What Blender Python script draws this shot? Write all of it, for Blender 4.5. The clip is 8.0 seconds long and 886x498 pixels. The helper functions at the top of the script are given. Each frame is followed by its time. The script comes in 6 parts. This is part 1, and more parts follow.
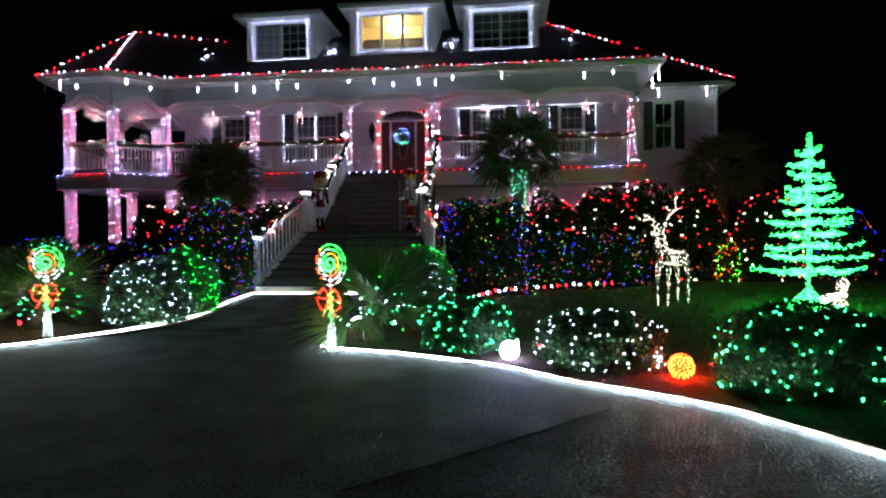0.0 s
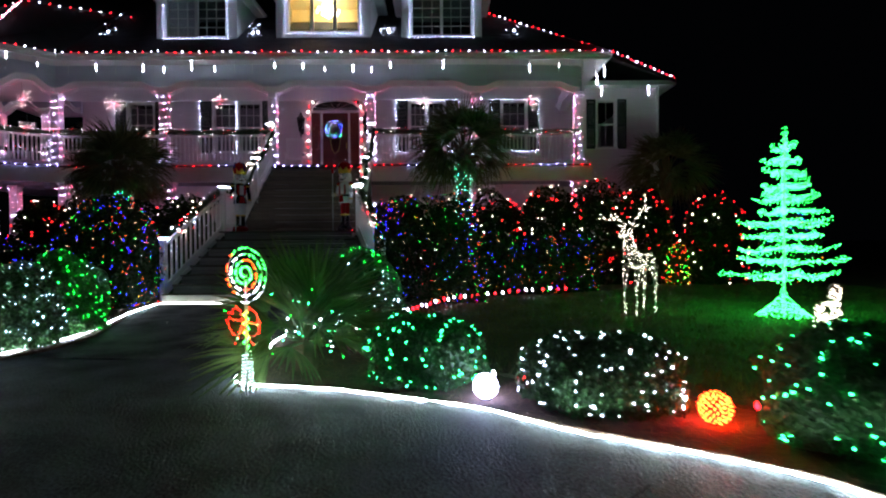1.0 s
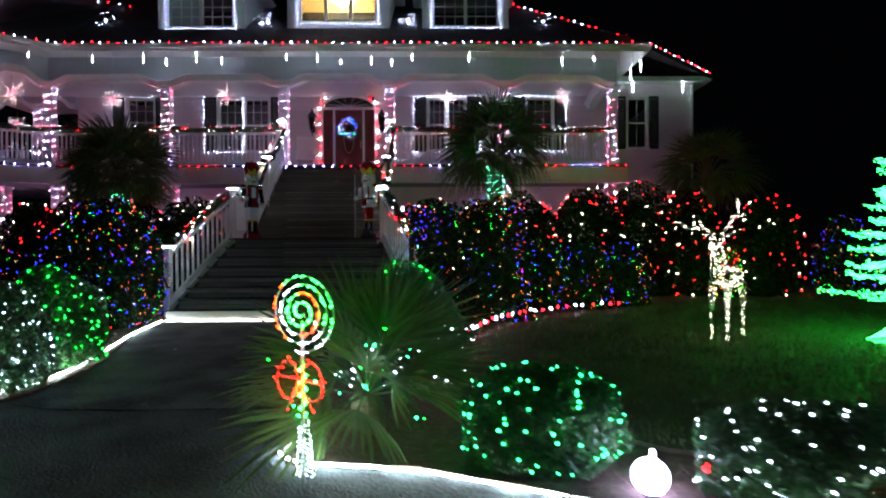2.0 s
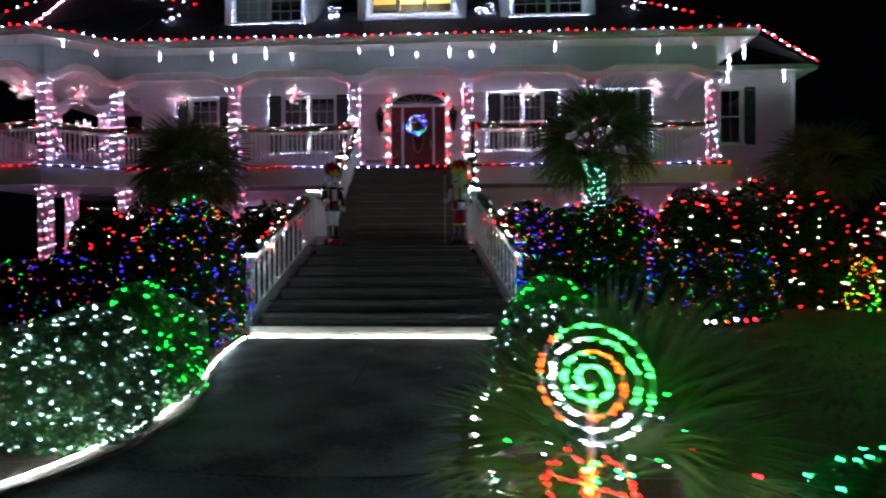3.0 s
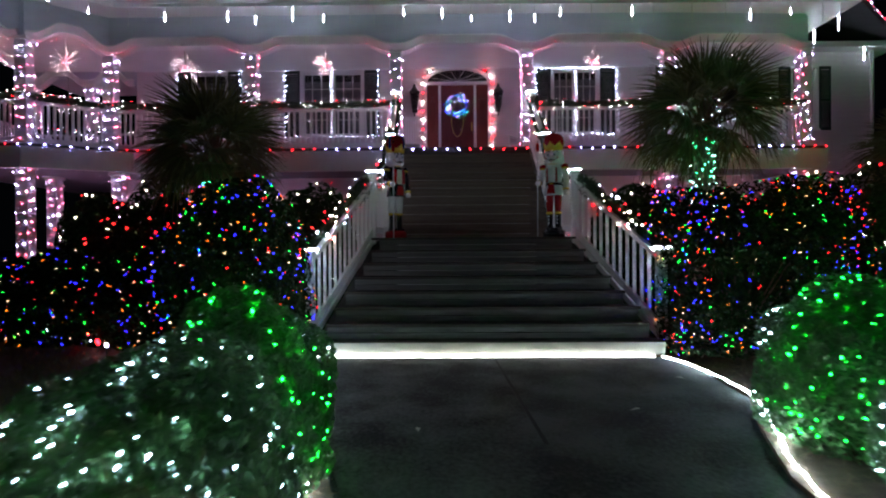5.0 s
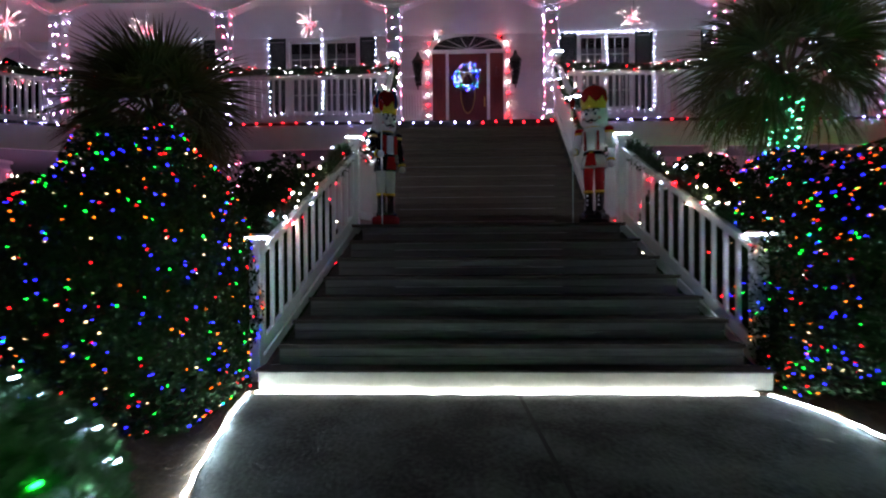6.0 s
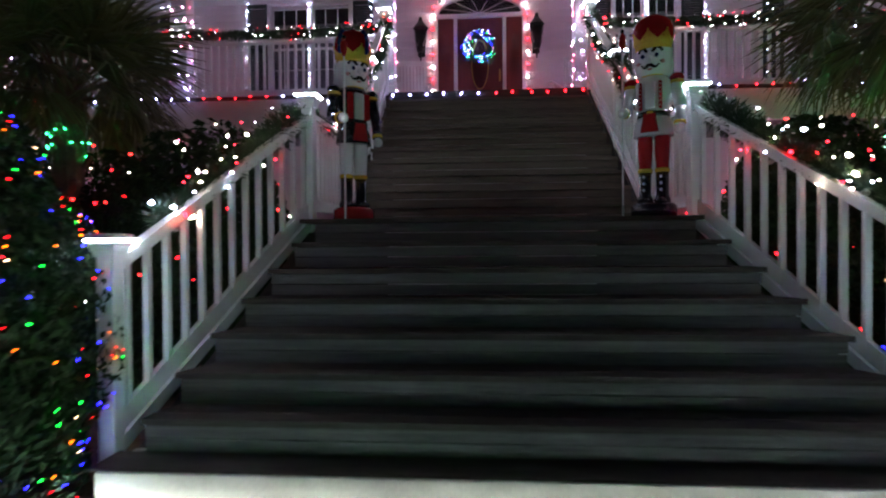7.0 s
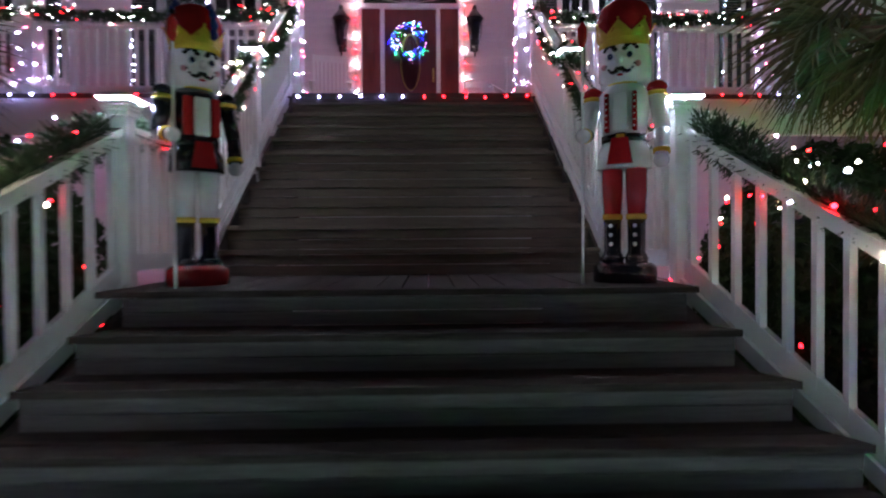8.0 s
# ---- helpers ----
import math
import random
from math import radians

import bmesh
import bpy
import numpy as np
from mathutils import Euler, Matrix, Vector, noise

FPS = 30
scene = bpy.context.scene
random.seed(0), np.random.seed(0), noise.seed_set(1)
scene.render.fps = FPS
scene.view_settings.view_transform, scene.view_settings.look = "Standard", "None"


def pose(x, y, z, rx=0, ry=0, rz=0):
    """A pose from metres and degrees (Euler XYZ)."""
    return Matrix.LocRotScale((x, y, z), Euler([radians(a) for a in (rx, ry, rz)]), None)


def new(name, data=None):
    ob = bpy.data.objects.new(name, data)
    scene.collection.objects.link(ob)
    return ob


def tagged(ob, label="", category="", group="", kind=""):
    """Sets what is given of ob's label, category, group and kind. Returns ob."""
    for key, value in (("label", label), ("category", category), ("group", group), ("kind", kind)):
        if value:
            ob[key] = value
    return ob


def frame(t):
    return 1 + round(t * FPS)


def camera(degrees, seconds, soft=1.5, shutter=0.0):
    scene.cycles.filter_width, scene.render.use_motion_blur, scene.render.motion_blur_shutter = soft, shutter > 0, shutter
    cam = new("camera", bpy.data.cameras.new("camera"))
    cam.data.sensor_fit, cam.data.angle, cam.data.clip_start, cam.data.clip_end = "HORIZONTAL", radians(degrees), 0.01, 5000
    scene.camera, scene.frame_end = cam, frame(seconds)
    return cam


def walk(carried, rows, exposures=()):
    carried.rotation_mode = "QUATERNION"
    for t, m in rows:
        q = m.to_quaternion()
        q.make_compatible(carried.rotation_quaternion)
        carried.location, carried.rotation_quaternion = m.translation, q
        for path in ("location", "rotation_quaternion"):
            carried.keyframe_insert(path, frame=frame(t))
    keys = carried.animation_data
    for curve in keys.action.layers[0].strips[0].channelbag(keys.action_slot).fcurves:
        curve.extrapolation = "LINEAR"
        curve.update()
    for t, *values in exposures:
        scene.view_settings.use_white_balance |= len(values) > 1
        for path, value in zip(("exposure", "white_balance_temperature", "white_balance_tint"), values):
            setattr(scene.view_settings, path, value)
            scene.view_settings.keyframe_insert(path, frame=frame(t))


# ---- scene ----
cam = camera(76.6, 8.0, 2.05, 0.4)
METRES, EYE, TILT, LEAN, TURN = 13.8, 1.24, 0.0, 0.0, 7.0
ROWS = [
    (0.0, 0.0, 0.0, 0.0, -0.01, -0.84, 0.47),
    (0.5, -0.0038, 0.0462, -0.0008, -3.82, -0.84, 0.42),
    (1.0, -0.014, 0.0996, 0.0011, -7.08, -0.81, 0.37),
    (2.5, -0.0964, 0.2494, 0.0168, -7.42, -0.54, 0.28),
    (3.0, -0.1395, 0.2938, 0.02, -3.74, -0.48, 0.3),
    (3.5, -0.1895, 0.3211, 0.0206, -0.91, -0.48, 0.32),
    (4.0, -0.2396, 0.3438, 0.0201, -3.55, -0.46, 0.28),
    (5.5, -0.2553, 0.5387, 0.006, -6.17, -0.38, 0.35),
    (6.0, -0.2399, 0.617, 0.0026, -4.84, -0.46, 0.39),
    (6.5, -0.2233, 0.6933, 0.0019, -2.91, -0.57, 0.39),
    (7.0, -0.2088, 0.7677, 0.0059, -2.81, -0.66, 0.44),
    (7.5, -0.1926, 0.8268, 0.0232, -4.28, -0.71, 0.47),
    (8.0, -0.1773, 0.8731, 0.0388, -8.39, -0.83, 0.42),
]
walk(cam, [(t, pose(4.05, -13.17, EYE, TILT, LEAN, TURN) @ pose(METRES * x, METRES * y, METRES * z, 90 + pitch, roll, yaw)) for t, x, y, z, yaw, pitch, roll in ROWS], [(0.0, 0.35), (1.0, 0.25), (2.5, 0.65), (3.5, 0.5), (4.0, 0.75), (5.5, 0.72), (6.5, 0.78), (7.0, 1.0), (7.5, 1.25), (8.0, 1.35)])

# ---- world and exposure ----
world = bpy.data.worlds.new("night")
scene.world = world
world.use_nodes = True
world.node_tree.nodes["Background"].inputs[0].default_value = (0.35, 0.42, 0.6, 1)
world.node_tree.nodes["Background"].inputs[1].default_value = 0.0012

rng = np.random.default_rng(7)


# ---- materials ----
def mat(name, colour, rough=0.6, metal=0.0, scale=8.0, vary=0.25, bump=0.15, fine=60.0, stretch=(1, 1, 1), coat=0.0, island=0.0, piece=0.0, subsurf=0.0, spread=0.4, spec=0.5, grain=0.45):
    """A painted, wooden, stone or leafy surface: colour varied at two scales, with fine relief."""
    m = bpy.data.materials.new(name)
    m.use_nodes = True
    nt = m.node_tree
    n, l = nt.nodes, nt.links
    p = n["Principled BSDF"]
    p.inputs["Roughness"].default_value = rough
    p.inputs["Metallic"].default_value = metal
    p.inputs["Specular IOR Level"].default_value = spec
    p.inputs["Coat Weight"].default_value = coat
    tc = n.new("ShaderNodeTexCoord")
    mp = n.new("ShaderNodeMapping")
    mp.inputs["Scale"].default_value = stretch
    l.new(tc.outputs["Object"], mp.inputs[0])
    big, small = n.new("ShaderNodeTexNoise"), n.new("ShaderNodeTexNoise")
    big.inputs["Scale"].default_value, small.inputs["Scale"].default_value = scale, fine
    big.inputs["Detail"].default_value, small.inputs["Detail"].default_value = 5, 3
    l.new(mp.outputs[0], big.inputs["Vector"])
    l.new(mp.outputs[0], small.inputs["Vector"])
    add = n.new("ShaderNodeMath")
    add.operation = "MULTIPLY_ADD"
    l.new(small.outputs[0], add.inputs[0])
    add.inputs[1].default_value = grain
    l.new(big.outputs[0], add.inputs[2])
    last = add.outputs[0]
    for weight, kind, out in ((island, "ShaderNodeNewGeometry", "Random Per Island"), (piece, "ShaderNodeObjectInfo", "Random")):
        if weight:
            g, a2 = n.new(kind), n.new("ShaderNodeMath")
            a2.operation = "MULTIPLY_ADD"
            l.new(g.outputs[out], a2.inputs[0])
            a2.inputs[1].default_value = weight
            l.new(last, a2.inputs[2])
            last = a2.outputs[0]
    mid = 0.5 + grain / 2 + island / 2 + piece / 2
    rm = n.new("ShaderNodeMapRange")
    rm.inputs["From Min"].default_value, rm.inputs["From Max"].default_value = mid - spread, mid + spread
    rm.inputs["To Min"].default_value, rm.inputs["To Max"].default_value = 1 - vary, 1 + vary
    l.new(last, rm.inputs[0])
    mul = n.new("ShaderNodeVectorMath")
    mul.operation = "SCALE"
    mul.inputs[0].default_value = colour
    l.new(rm.outputs[0], mul.inputs["Scale"])
    l.new(mul.outputs[0], p.inputs["Base Color"])
    if bump:
        b = n.new("ShaderNodeBump")
        b.inputs["Strength"].default_value = bump
        b.inputs["Distance"].default_value = 0.02
        l.new(add.outputs[0], b.inputs["Height"])
        l.new(b.outputs[0], p.inputs["Normal"])
    if subsurf:
        p.inputs["Transmission Weight"].default_value = 0
        tr, mix = n.new("ShaderNodeBsdfTranslucent"), n.new("ShaderNodeMixShader")
        l.new(mul.outputs[0], tr.inputs[0])
        mix.inputs[0].default_value = subsurf
        l.new(p.outputs[0], mix.inputs[1])
        l.new(tr.outputs[0], mix.inputs[2])
        l.new(mix.outputs[0], n["Material Output"].inputs[0])
    return m


def glow(name, colour, strength, palette=()):
    """A lit bulb. With a palette, each bulb of a mesh takes one of its colours."""
    m = bpy.data.materials.new(name)
    m.use_nodes = True
    nt = m.node_tree
    nt.nodes.remove(nt.nodes["Principled BSDF"])
    e = nt.nodes.new("ShaderNodeEmission")
    e.inputs[0].default_value = (*colour, 1)
    e.inputs[1].default_value = strength
    nt.links.new(e.outputs[0], nt.nodes["Material Output"].inputs[0])
    if palette:
        g, r = nt.nodes.new("ShaderNodeNewGeometry"), nt.nodes.new("ShaderNodeValToRGB")
        r.color_ramp.interpolation = "CONSTANT"
        while len(r.color_ramp.elements) < len(palette):
            r.color_ramp.elements.new(0.5)
        for i, c in enumerate(palette):
            r.color_ramp.elements[i].position = i / len(palette)
            r.color_ramp.elements[i].color = (*c, 1)
        nt.links.new(g.outputs["Random Per Island"], r.inputs[0])
        nt.links.new(r.outputs[0], e.inputs[0])
    return m


RED, GREEN, BLUE, AMBER = (0.6, 0.003, 0.006), (0.004, 0.9, 0.03), (0.012, 0.01, 1.6), (0.6, 0.08, 0.002)
WHITE, WARM, AQUA = (0.72, 0.81, 1.22), (1, 0.8, 0.58), (0.018, 0.95, 0.2)
GLOW = 22.0
g_white = glow("cool white bulb", WHITE, GLOW)
g_aqua = glow("aqua green bulb", AQUA, GLOW * 1.6)
g_multi = glow("multicoloured bulbs", WHITE, GLOW * 0.55, (RED, BLUE, GREEN, AMBER, BLUE, RED, (0.5, 0.3, 0.15), BLUE, GREEN, BLUE, AMBER))
g_cone = glow("green and amber bulbs", WHITE, GLOW, (GREEN, AMBER, GREEN, RED, (0.6, 0.5, 0.1), GREEN))
g_candy = glow("red and white bulbs", WHITE, GLOW, ((0.8, 0.004, 0.008), (0.85, 0.95, 0.92), (0.9, 0.95, 0.88), (0.8, 0.004, 0.008), (0.85, 0.92, 0.9)))
g_hedge = glow("large red and white bulbs", WHITE, GLOW * 0.6, ((0.7, 0.004, 0.008), (1.15, 1.02, 0.76), (0.7, 0.004, 0.008), (0.75, 0.01, 0.01), (1.2, 1.05, 0.8)))
g_pink = glow("red and cool white bulbs", WHITE, GLOW * 2.7, ((0.5, 0.07, 0.14), (0.8, 0.62, 1.15), (0.75, 0.28, 0.5), (0.78, 0.62, 1.2), (0.5, 0.05, 0.1), (0.75, 0.58, 1.2)))
g_rose = glow("rose bulbs", RED, GLOW * 0.8, ((0.7, 0.03, 0.06), (0.8, 0.2, 0.3), (0.7, 0.03, 0.06), (0.9, 0.6, 0.8)))
g_strip = glow("white light rope", (0.74, 0.95, 1.06), 10.0)
nt = g_strip.node_tree
tex, rng_node = nt.nodes.new("ShaderNodeTexNoise"), nt.nodes.new("ShaderNodeMapRange")
tex.inputs["Scale"].default_value = 9.0
rng_node.inputs["From Min"].default_value, rng_node.inputs["From Max"].default_value = 0.35, 0.65
rng_node.inputs["To Min"].default_value, rng_node.inputs["To Max"].default_value = 18.0, 84.0
coord = nt.nodes.new("ShaderNodeTexCoord")
nt.links.new(coord.outputs["Object"], tex.inputs["Vector"])
nt.links.new(tex.outputs[0], rng_node.inputs[0])
nt.links.new(rng_node.outputs[0], nt.nodes["Emission"].inputs[1])
g_cap = glow("post cap lamp", (0.75, 0.86, 1.12), 72.0)
g_whites = glow("bright cool white bulb", (0.6, 0.82, 1.3), GLOW * 2.2)
g_greens = glow("bright green bulb", GREEN, GLOW * 2.1)
g_mint = glow("mint green bulb", (0.018, 1, 0.055), GLOW * 1.4)
g_tree = glow("aqua tree bulb", (0.02, 1, 0.085), GLOW * 1.9)
g_bow = glow("red bow bulb", (1.0, 0.005, 0.004), GLOW)
g_lolli = glow("orange red bulb", (1, 0.03, 0.003), GLOW)
g_tube = glow("lit meteor tube", (0.8, 0.88, 1.1), 60.0)
g_ballw = glow("white globe light", (0.5, 0.52, 1.1), 24.0)
g_ballr = glow("orange red net lights", (1, 0.024, 0.003), 105.0)
g_room = glow("chandelier lamp", (1, 0.86, 0.6), 26.0)

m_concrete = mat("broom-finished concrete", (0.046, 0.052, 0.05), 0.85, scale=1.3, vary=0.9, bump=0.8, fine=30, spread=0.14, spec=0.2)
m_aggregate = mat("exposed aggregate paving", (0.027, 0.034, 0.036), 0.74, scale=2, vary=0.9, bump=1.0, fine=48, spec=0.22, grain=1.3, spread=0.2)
m_lawn = mat("mown lawn soil", (0.085, 0.07, 0.035), 0.9, scale=1.5, vary=0.5, bump=0.8, fine=60)
m_blade = mat("grass blades", (0.15, 0.125, 0.05), 0.7, scale=1.5, vary=0.4, bump=0, island=0.5)
m_mulch = mat("pine straw mulch", (0.11, 0.065, 0.04), 0.95, scale=6, vary=0.5, bump=0.9, fine=70, stretch=(1, 3, 1))
m_joint = mat("joint filler", (0.005, 0.005, 0.005), 0.95)
# weathered wood, darkened so the colour holds the shadow under the nosings
m_deck = mat("weathered deck boards darkened with shade", (0.052, 0.043, 0.035), 0.8, scale=5, vary=0.6, bump=0.5, fine=26, stretch=(0.4, 9, 9), piece=0.3, spread=0.4, grain=0.9, spec=0.15)
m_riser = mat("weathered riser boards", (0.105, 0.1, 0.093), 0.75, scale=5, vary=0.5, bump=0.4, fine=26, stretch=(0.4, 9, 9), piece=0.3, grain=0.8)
# same wood as the lower risers; the upper flight's warm light is in this brown
m_warmlit = mat("weathered boards with warm light in colour", (0.135, 0.102, 0.076), 0.75, scale=5, vary=0.5, bump=0.4, fine=26, stretch=(0.4, 9, 9), piece=0.3, grain=0.8)
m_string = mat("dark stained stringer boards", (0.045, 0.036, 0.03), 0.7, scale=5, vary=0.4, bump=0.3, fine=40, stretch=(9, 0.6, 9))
m_curb = mat("pale concrete first step", (0.5, 0.48, 0.42), 0.7, scale=5, vary=0.25, bump=0.3)
m_white = mat("white painted wood", (0.78, 0.78, 0.78), 0.42, scale=4, vary=0.07, bump=0.08, fine=30)
m_siding = mat("pale painted lap siding", (0.68, 0.62, 0.65), 0.55, scale=2, vary=0.09, bump=0.1, fine=35, stretch=(0.5, 4, 4), piece=0.12)
m_frieze = mat("grey painted frieze board", (0.54, 0.55, 0.64), 0.55, scale=1.5, vary=0.12, bump=0.1, stretch=(0.4, 3, 3))
m_column = mat("off-white painted columns", (0.7, 0.67, 0.74), 0.5, scale=4, vary=0.1, bump=0.08, fine=30)
m_ceiling = mat("porch ceiling boards", (0.72, 0.7, 0.7), 0.5, scale=2, vary=0.08, bump=0.1)
m_roof = mat("dark roof shingles", (0.02, 0.02, 0.022), 0.9, scale=3, vary=0.4, bump=0.6, piece=0.4, island=0.5)
m_shutter = mat("dark green shutter paint", (0.02, 0.035, 0.03), 0.5, scale=4, vary=0.2, bump=0.05)
m_door = mat("red-brown stained door", (0.17, 0.035, 0.03), 0.35, scale=3, vary=0.3, bump=0.1, stretch=(8, 8, 0.8))
m_brass = mat("aged brass", (0.6, 0.4, 0.12), 0.35, metal=1.0, vary=0.2, bump=0.05)
m_iron = mat("black iron", (0.015, 0.015, 0.016), 0.4, metal=0.3, vary=0.2, bump=0.05)
# unlit and lamplit walls: dimness and warm light are put into the two colours
m_room = mat("wall with dimness in its colour", (0.2, 0.2, 0.22), 0.8, vary=0.1, bump=0)
m_warmroom = mat("yellow room wall with lamplight in its colour", (0.75, 0.6, 0.3), 0.8, vary=0.1, bump=0)
m_leaf = mat("glossy shrub leaves", (0.062, 0.15, 0.045), 0.45, scale=3, vary=0.45, bump=0, island=0.6, subsurf=0.18)
m_leafdark = mat("dark hedge leaves", (0.025, 0.048, 0.018), 0.75, scale=3, vary=0.45, bump=0, island=0.6, subsurf=0.1, spec=0.15)
m_twig = mat("brown twigs", (0.09, 0.06, 0.04), 0.9)
m_frond = mat("palm blades", (0.11, 0.11, 0.045), 0.5, scale=3, vary=0.45, bump=0, island=0.6, subsurf=0.12)
m_bark = mat("fibrous palm bark", (0.16, 0.11, 0.07), 0.95, scale=9, vary=0.4, bump=0.9, fine=50)
m_needle = mat("garland needles", (0.026, 0.058, 0.024), 0.6, vary=0.4, bump=0, island=0.6)
m_wire = mat("green wire", (0.02, 0.05, 0.025), 0.6)
m_frame = mat("white wire frame", (0.6, 0.6, 0.58), 0.4)
m_glass = bpy.data.materials.new("window glass")
m_glass.use_nodes = True
_p = m_glass.node_tree.nodes["Principled BSDF"]
_p.inputs["Roughness"].default_value, _p.inputs["Transmission Weight"].default_value, _p.inputs["IOR"].default_value = 0.02, 1.0, 1.45
_p.inputs["Base Color"].default_value = (0.9, 0.93, 0.93, 1)


# ---- mesh tools ----
def mesh(name, V, F, mats, idx=None, smooth=False):
    """A mesh from an (n, 3) array and an (m, k) array of faces of one size, or a list of faces of any size."""
    me = bpy.data.meshes.new(name)
    if isinstance(F, np.ndarray):
        V = np.ascontiguousarray(V, dtype=np.float32)
        F = np.ascontiguousarray(F, dtype=np.int32)
        me.vertices.add(len(V))
        me.vertices.foreach_set("co", V.ravel())
        me.loops.add(F.size)
        me.loops.foreach_set("vertex_index", F.ravel())
        me.polygons.add(len(F))
        me.polygons.foreach_set("loop_start", np.arange(0, F.size, F.shape[1], dtype=np.int32))
        me.update(calc_edges=True)
    else:
        me.from_pydata([tuple(v) for v in V], [], F)
    for m in mats if isinstance(mats, (list, tuple)) else [mats]:
        me.materials.append(m)
    if idx is not None:
        me.polygons.foreach_set("material_index", np.asarray(idx, dtype=np.int32))
    me.polygons.foreach_set("use_smooth", np.full(len(me.polygons), smooth))
    me.update()
    return me


class Solid:
    """Collects boxes, bars, turned and round forms into one mesh."""

    def __init__(self):
        self.V, self.F, self.I, self.mat = [], [], [], 0

    def add(self, verts, faces):
        o = len(self.V)
        self.V += [tuple(v) for v in verts]
        self.F += [[o + i for i in f] for f in faces]
        self.I += [self.mat] * len(faces)
        return self

    def box(self, x0, x1, y0, y1, z0, z1, c=0.0):
        if c <= 0:
            v = [(x, y, z) for z in (z0, z1) for y in (y0, y1) for x in (x0, x1)]
            return self.add(v, [(0, 2, 3, 1), (4, 5, 7, 6), (0, 1, 5, 4), (2, 6, 7, 3), (0, 4, 6, 2), (1, 3, 7, 5)])
        bm = bmesh.new()
        bmesh.ops.create_cube(bm, size=1, matrix=Matrix.LocRotScale(((x0 + x1) / 2, (y0 + y1) / 2, (z0 + z1) / 2), None, (x1 - x0, y1 - y0, z1 - z0)))
        bmesh.ops.bevel(bm, geom=bm.edges[:], offset=c, segments=1, affect="EDGES")
        bm.verts.index_update()
        self.add([v.co[:] for v in bm.verts], [[v.index for v in f.verts] for f in bm.faces])
        bm.free()
        return self

    def bar(self, a, b, w, h, up=(0, 0, 1)):
        """A rectangular bar from a to b, w wide and h high, about its axis."""
        a, b = Vector(a), Vector(b)
        d = (b - a).normalized()
        s = d.cross(Vector(up)).normalized() * w / 2
        u = s.cross(d).normalized() * h / 2
        v = [p + i * s + j * u for p in (a, b) for j in (-1, 1) for i in (-1, 1)]
        return self.add(v, [(0, 2, 3, 1), (4, 5, 7, 6), (0, 1, 5, 4), (2, 6, 7, 3), (0, 4, 6, 2), (1, 3, 7, 5)])

    def rod(self, a, b, r0, r1=None, n=8):
        r1 = r0 if r1 is None else r1
        a, b = Vector(a), Vector(b)
        d = (b - a).normalized()
        s = d.orthogonal().normalized()
        u = d.cross(s)
        v = [p + r * (math.cos(6.28319 * i / n) * s + math.sin(6.28319 * i / n) * u) for p, r in ((a, r0), (b, r1)) for i in range(n)]
        f = [(i, (i + 1) % n, n + (i + 1) % n, n + i) for i in range(n)] + [tuple(range(n - 1, -1, -1)), tuple(range(n, 2 * n))]
        return self.add(v, f)

    def turn(self, rows, at=(0, 0, 0), n=16, sx=1.0, sy=1.0):
        """A turned form round z: rows of (radius, height)."""
        v = [(at[0] + sx * r * math.cos(6.28319 * i / n), at[1] + sy * r * math.sin(6.28319 * i / n), at[2] + z) for r, z in rows for i in range(n)]
        f = [(k * n + i, k * n + (i + 1) % n, (k + 1) * n + (i + 1) % n, (k + 1) * n + i) for k in range(len(rows) - 1) for i in range(n)]
        return self.add(v, f + [tuple(range(n - 1, -1, -1)), tuple(range((len(rows) - 1) * n, len(rows) * n))])

    def ball(self, at, rx, ry=None, rz=None, n=12):
        ry, rz = ry or rx, rz or rx
        k = n // 2
        v = [(at[0] + rx * math.sin(math.pi * j / k) * math.cos(6.28319 * i / n), at[1] + ry * math.sin(math.pi * j / k) * math.sin(6.28319 * i / n), at[2] - rz * math.cos(math.pi * j / k)) for j in range(1, k) for i in range(n)]
        f = [(j * n + i, j * n + (i + 1) % n, (j + 1) * n + (i + 1) % n, (j + 1) * n + i) for j in range(k - 2) for i in range(n)]
        lo, hi = len(v), len(v) + 1
        v += [(at[0], at[1], at[2] - rz), (at[0], at[1], at[2] + rz)]
        f += [(lo, (i + 1) % n, i) for i in range(n)] + [(hi, (k - 2) * n + i, (k - 2) * n + (i + 1) % n) for i in range(n)]
        return self.add(v, f)

    def slab(self, outline, z0, z1):
        """An upright prism over a flat outline of (x, y)."""
        n = len(outline)
        v = [(x, y, z) for z in (z0, z1) for x, y in outline]
        f = [(i, (i + 1) % n, n + (i + 1) % n, n + i) for i in range(n)]
        return self.add(v, f + [tuple(range(n - 1, -1, -1)), tuple(range(n, 2 * n))])

    def data(self, name, mats, smooth=False):
        return mesh(name, self.V, self.F, mats, self.I, smooth)


def thing(name, label, category, group="", kind="", at=(0, 0, 0), turn=0):
    ob = tagged(new(name), label, category, group, kind)
    ob.empty_display_size = 0.1
    ob.matrix_basis = pose(*at, 0, 0, turn)
    return ob


def part(name, shape, material, parent, label="", kind="", m=None):
    me = shape.data(name, material) if isinstance(shape, Solid) else shape
    ob = new(name, me)
    if parent is not None:
        ob.parent = parent
    if m is not None:
        ob.matrix_basis = m
    return tagged(ob, label, "", "", kind)


def scatter(tv, tf, rot, pos):
    """Copies of one small form (tv, tf), each turned by a 3 x 3 matrix and moved, as one pair of arrays."""
    n, m = len(pos), len(tv)
    V = np.einsum("nij,mj->nmi", rot, tv) + pos[:, None, :]
    F = tf[None] + (np.arange(n) * m)[:, None, None]
    return V.reshape(-1, 3), F.reshape(-1, tf.shape[1])


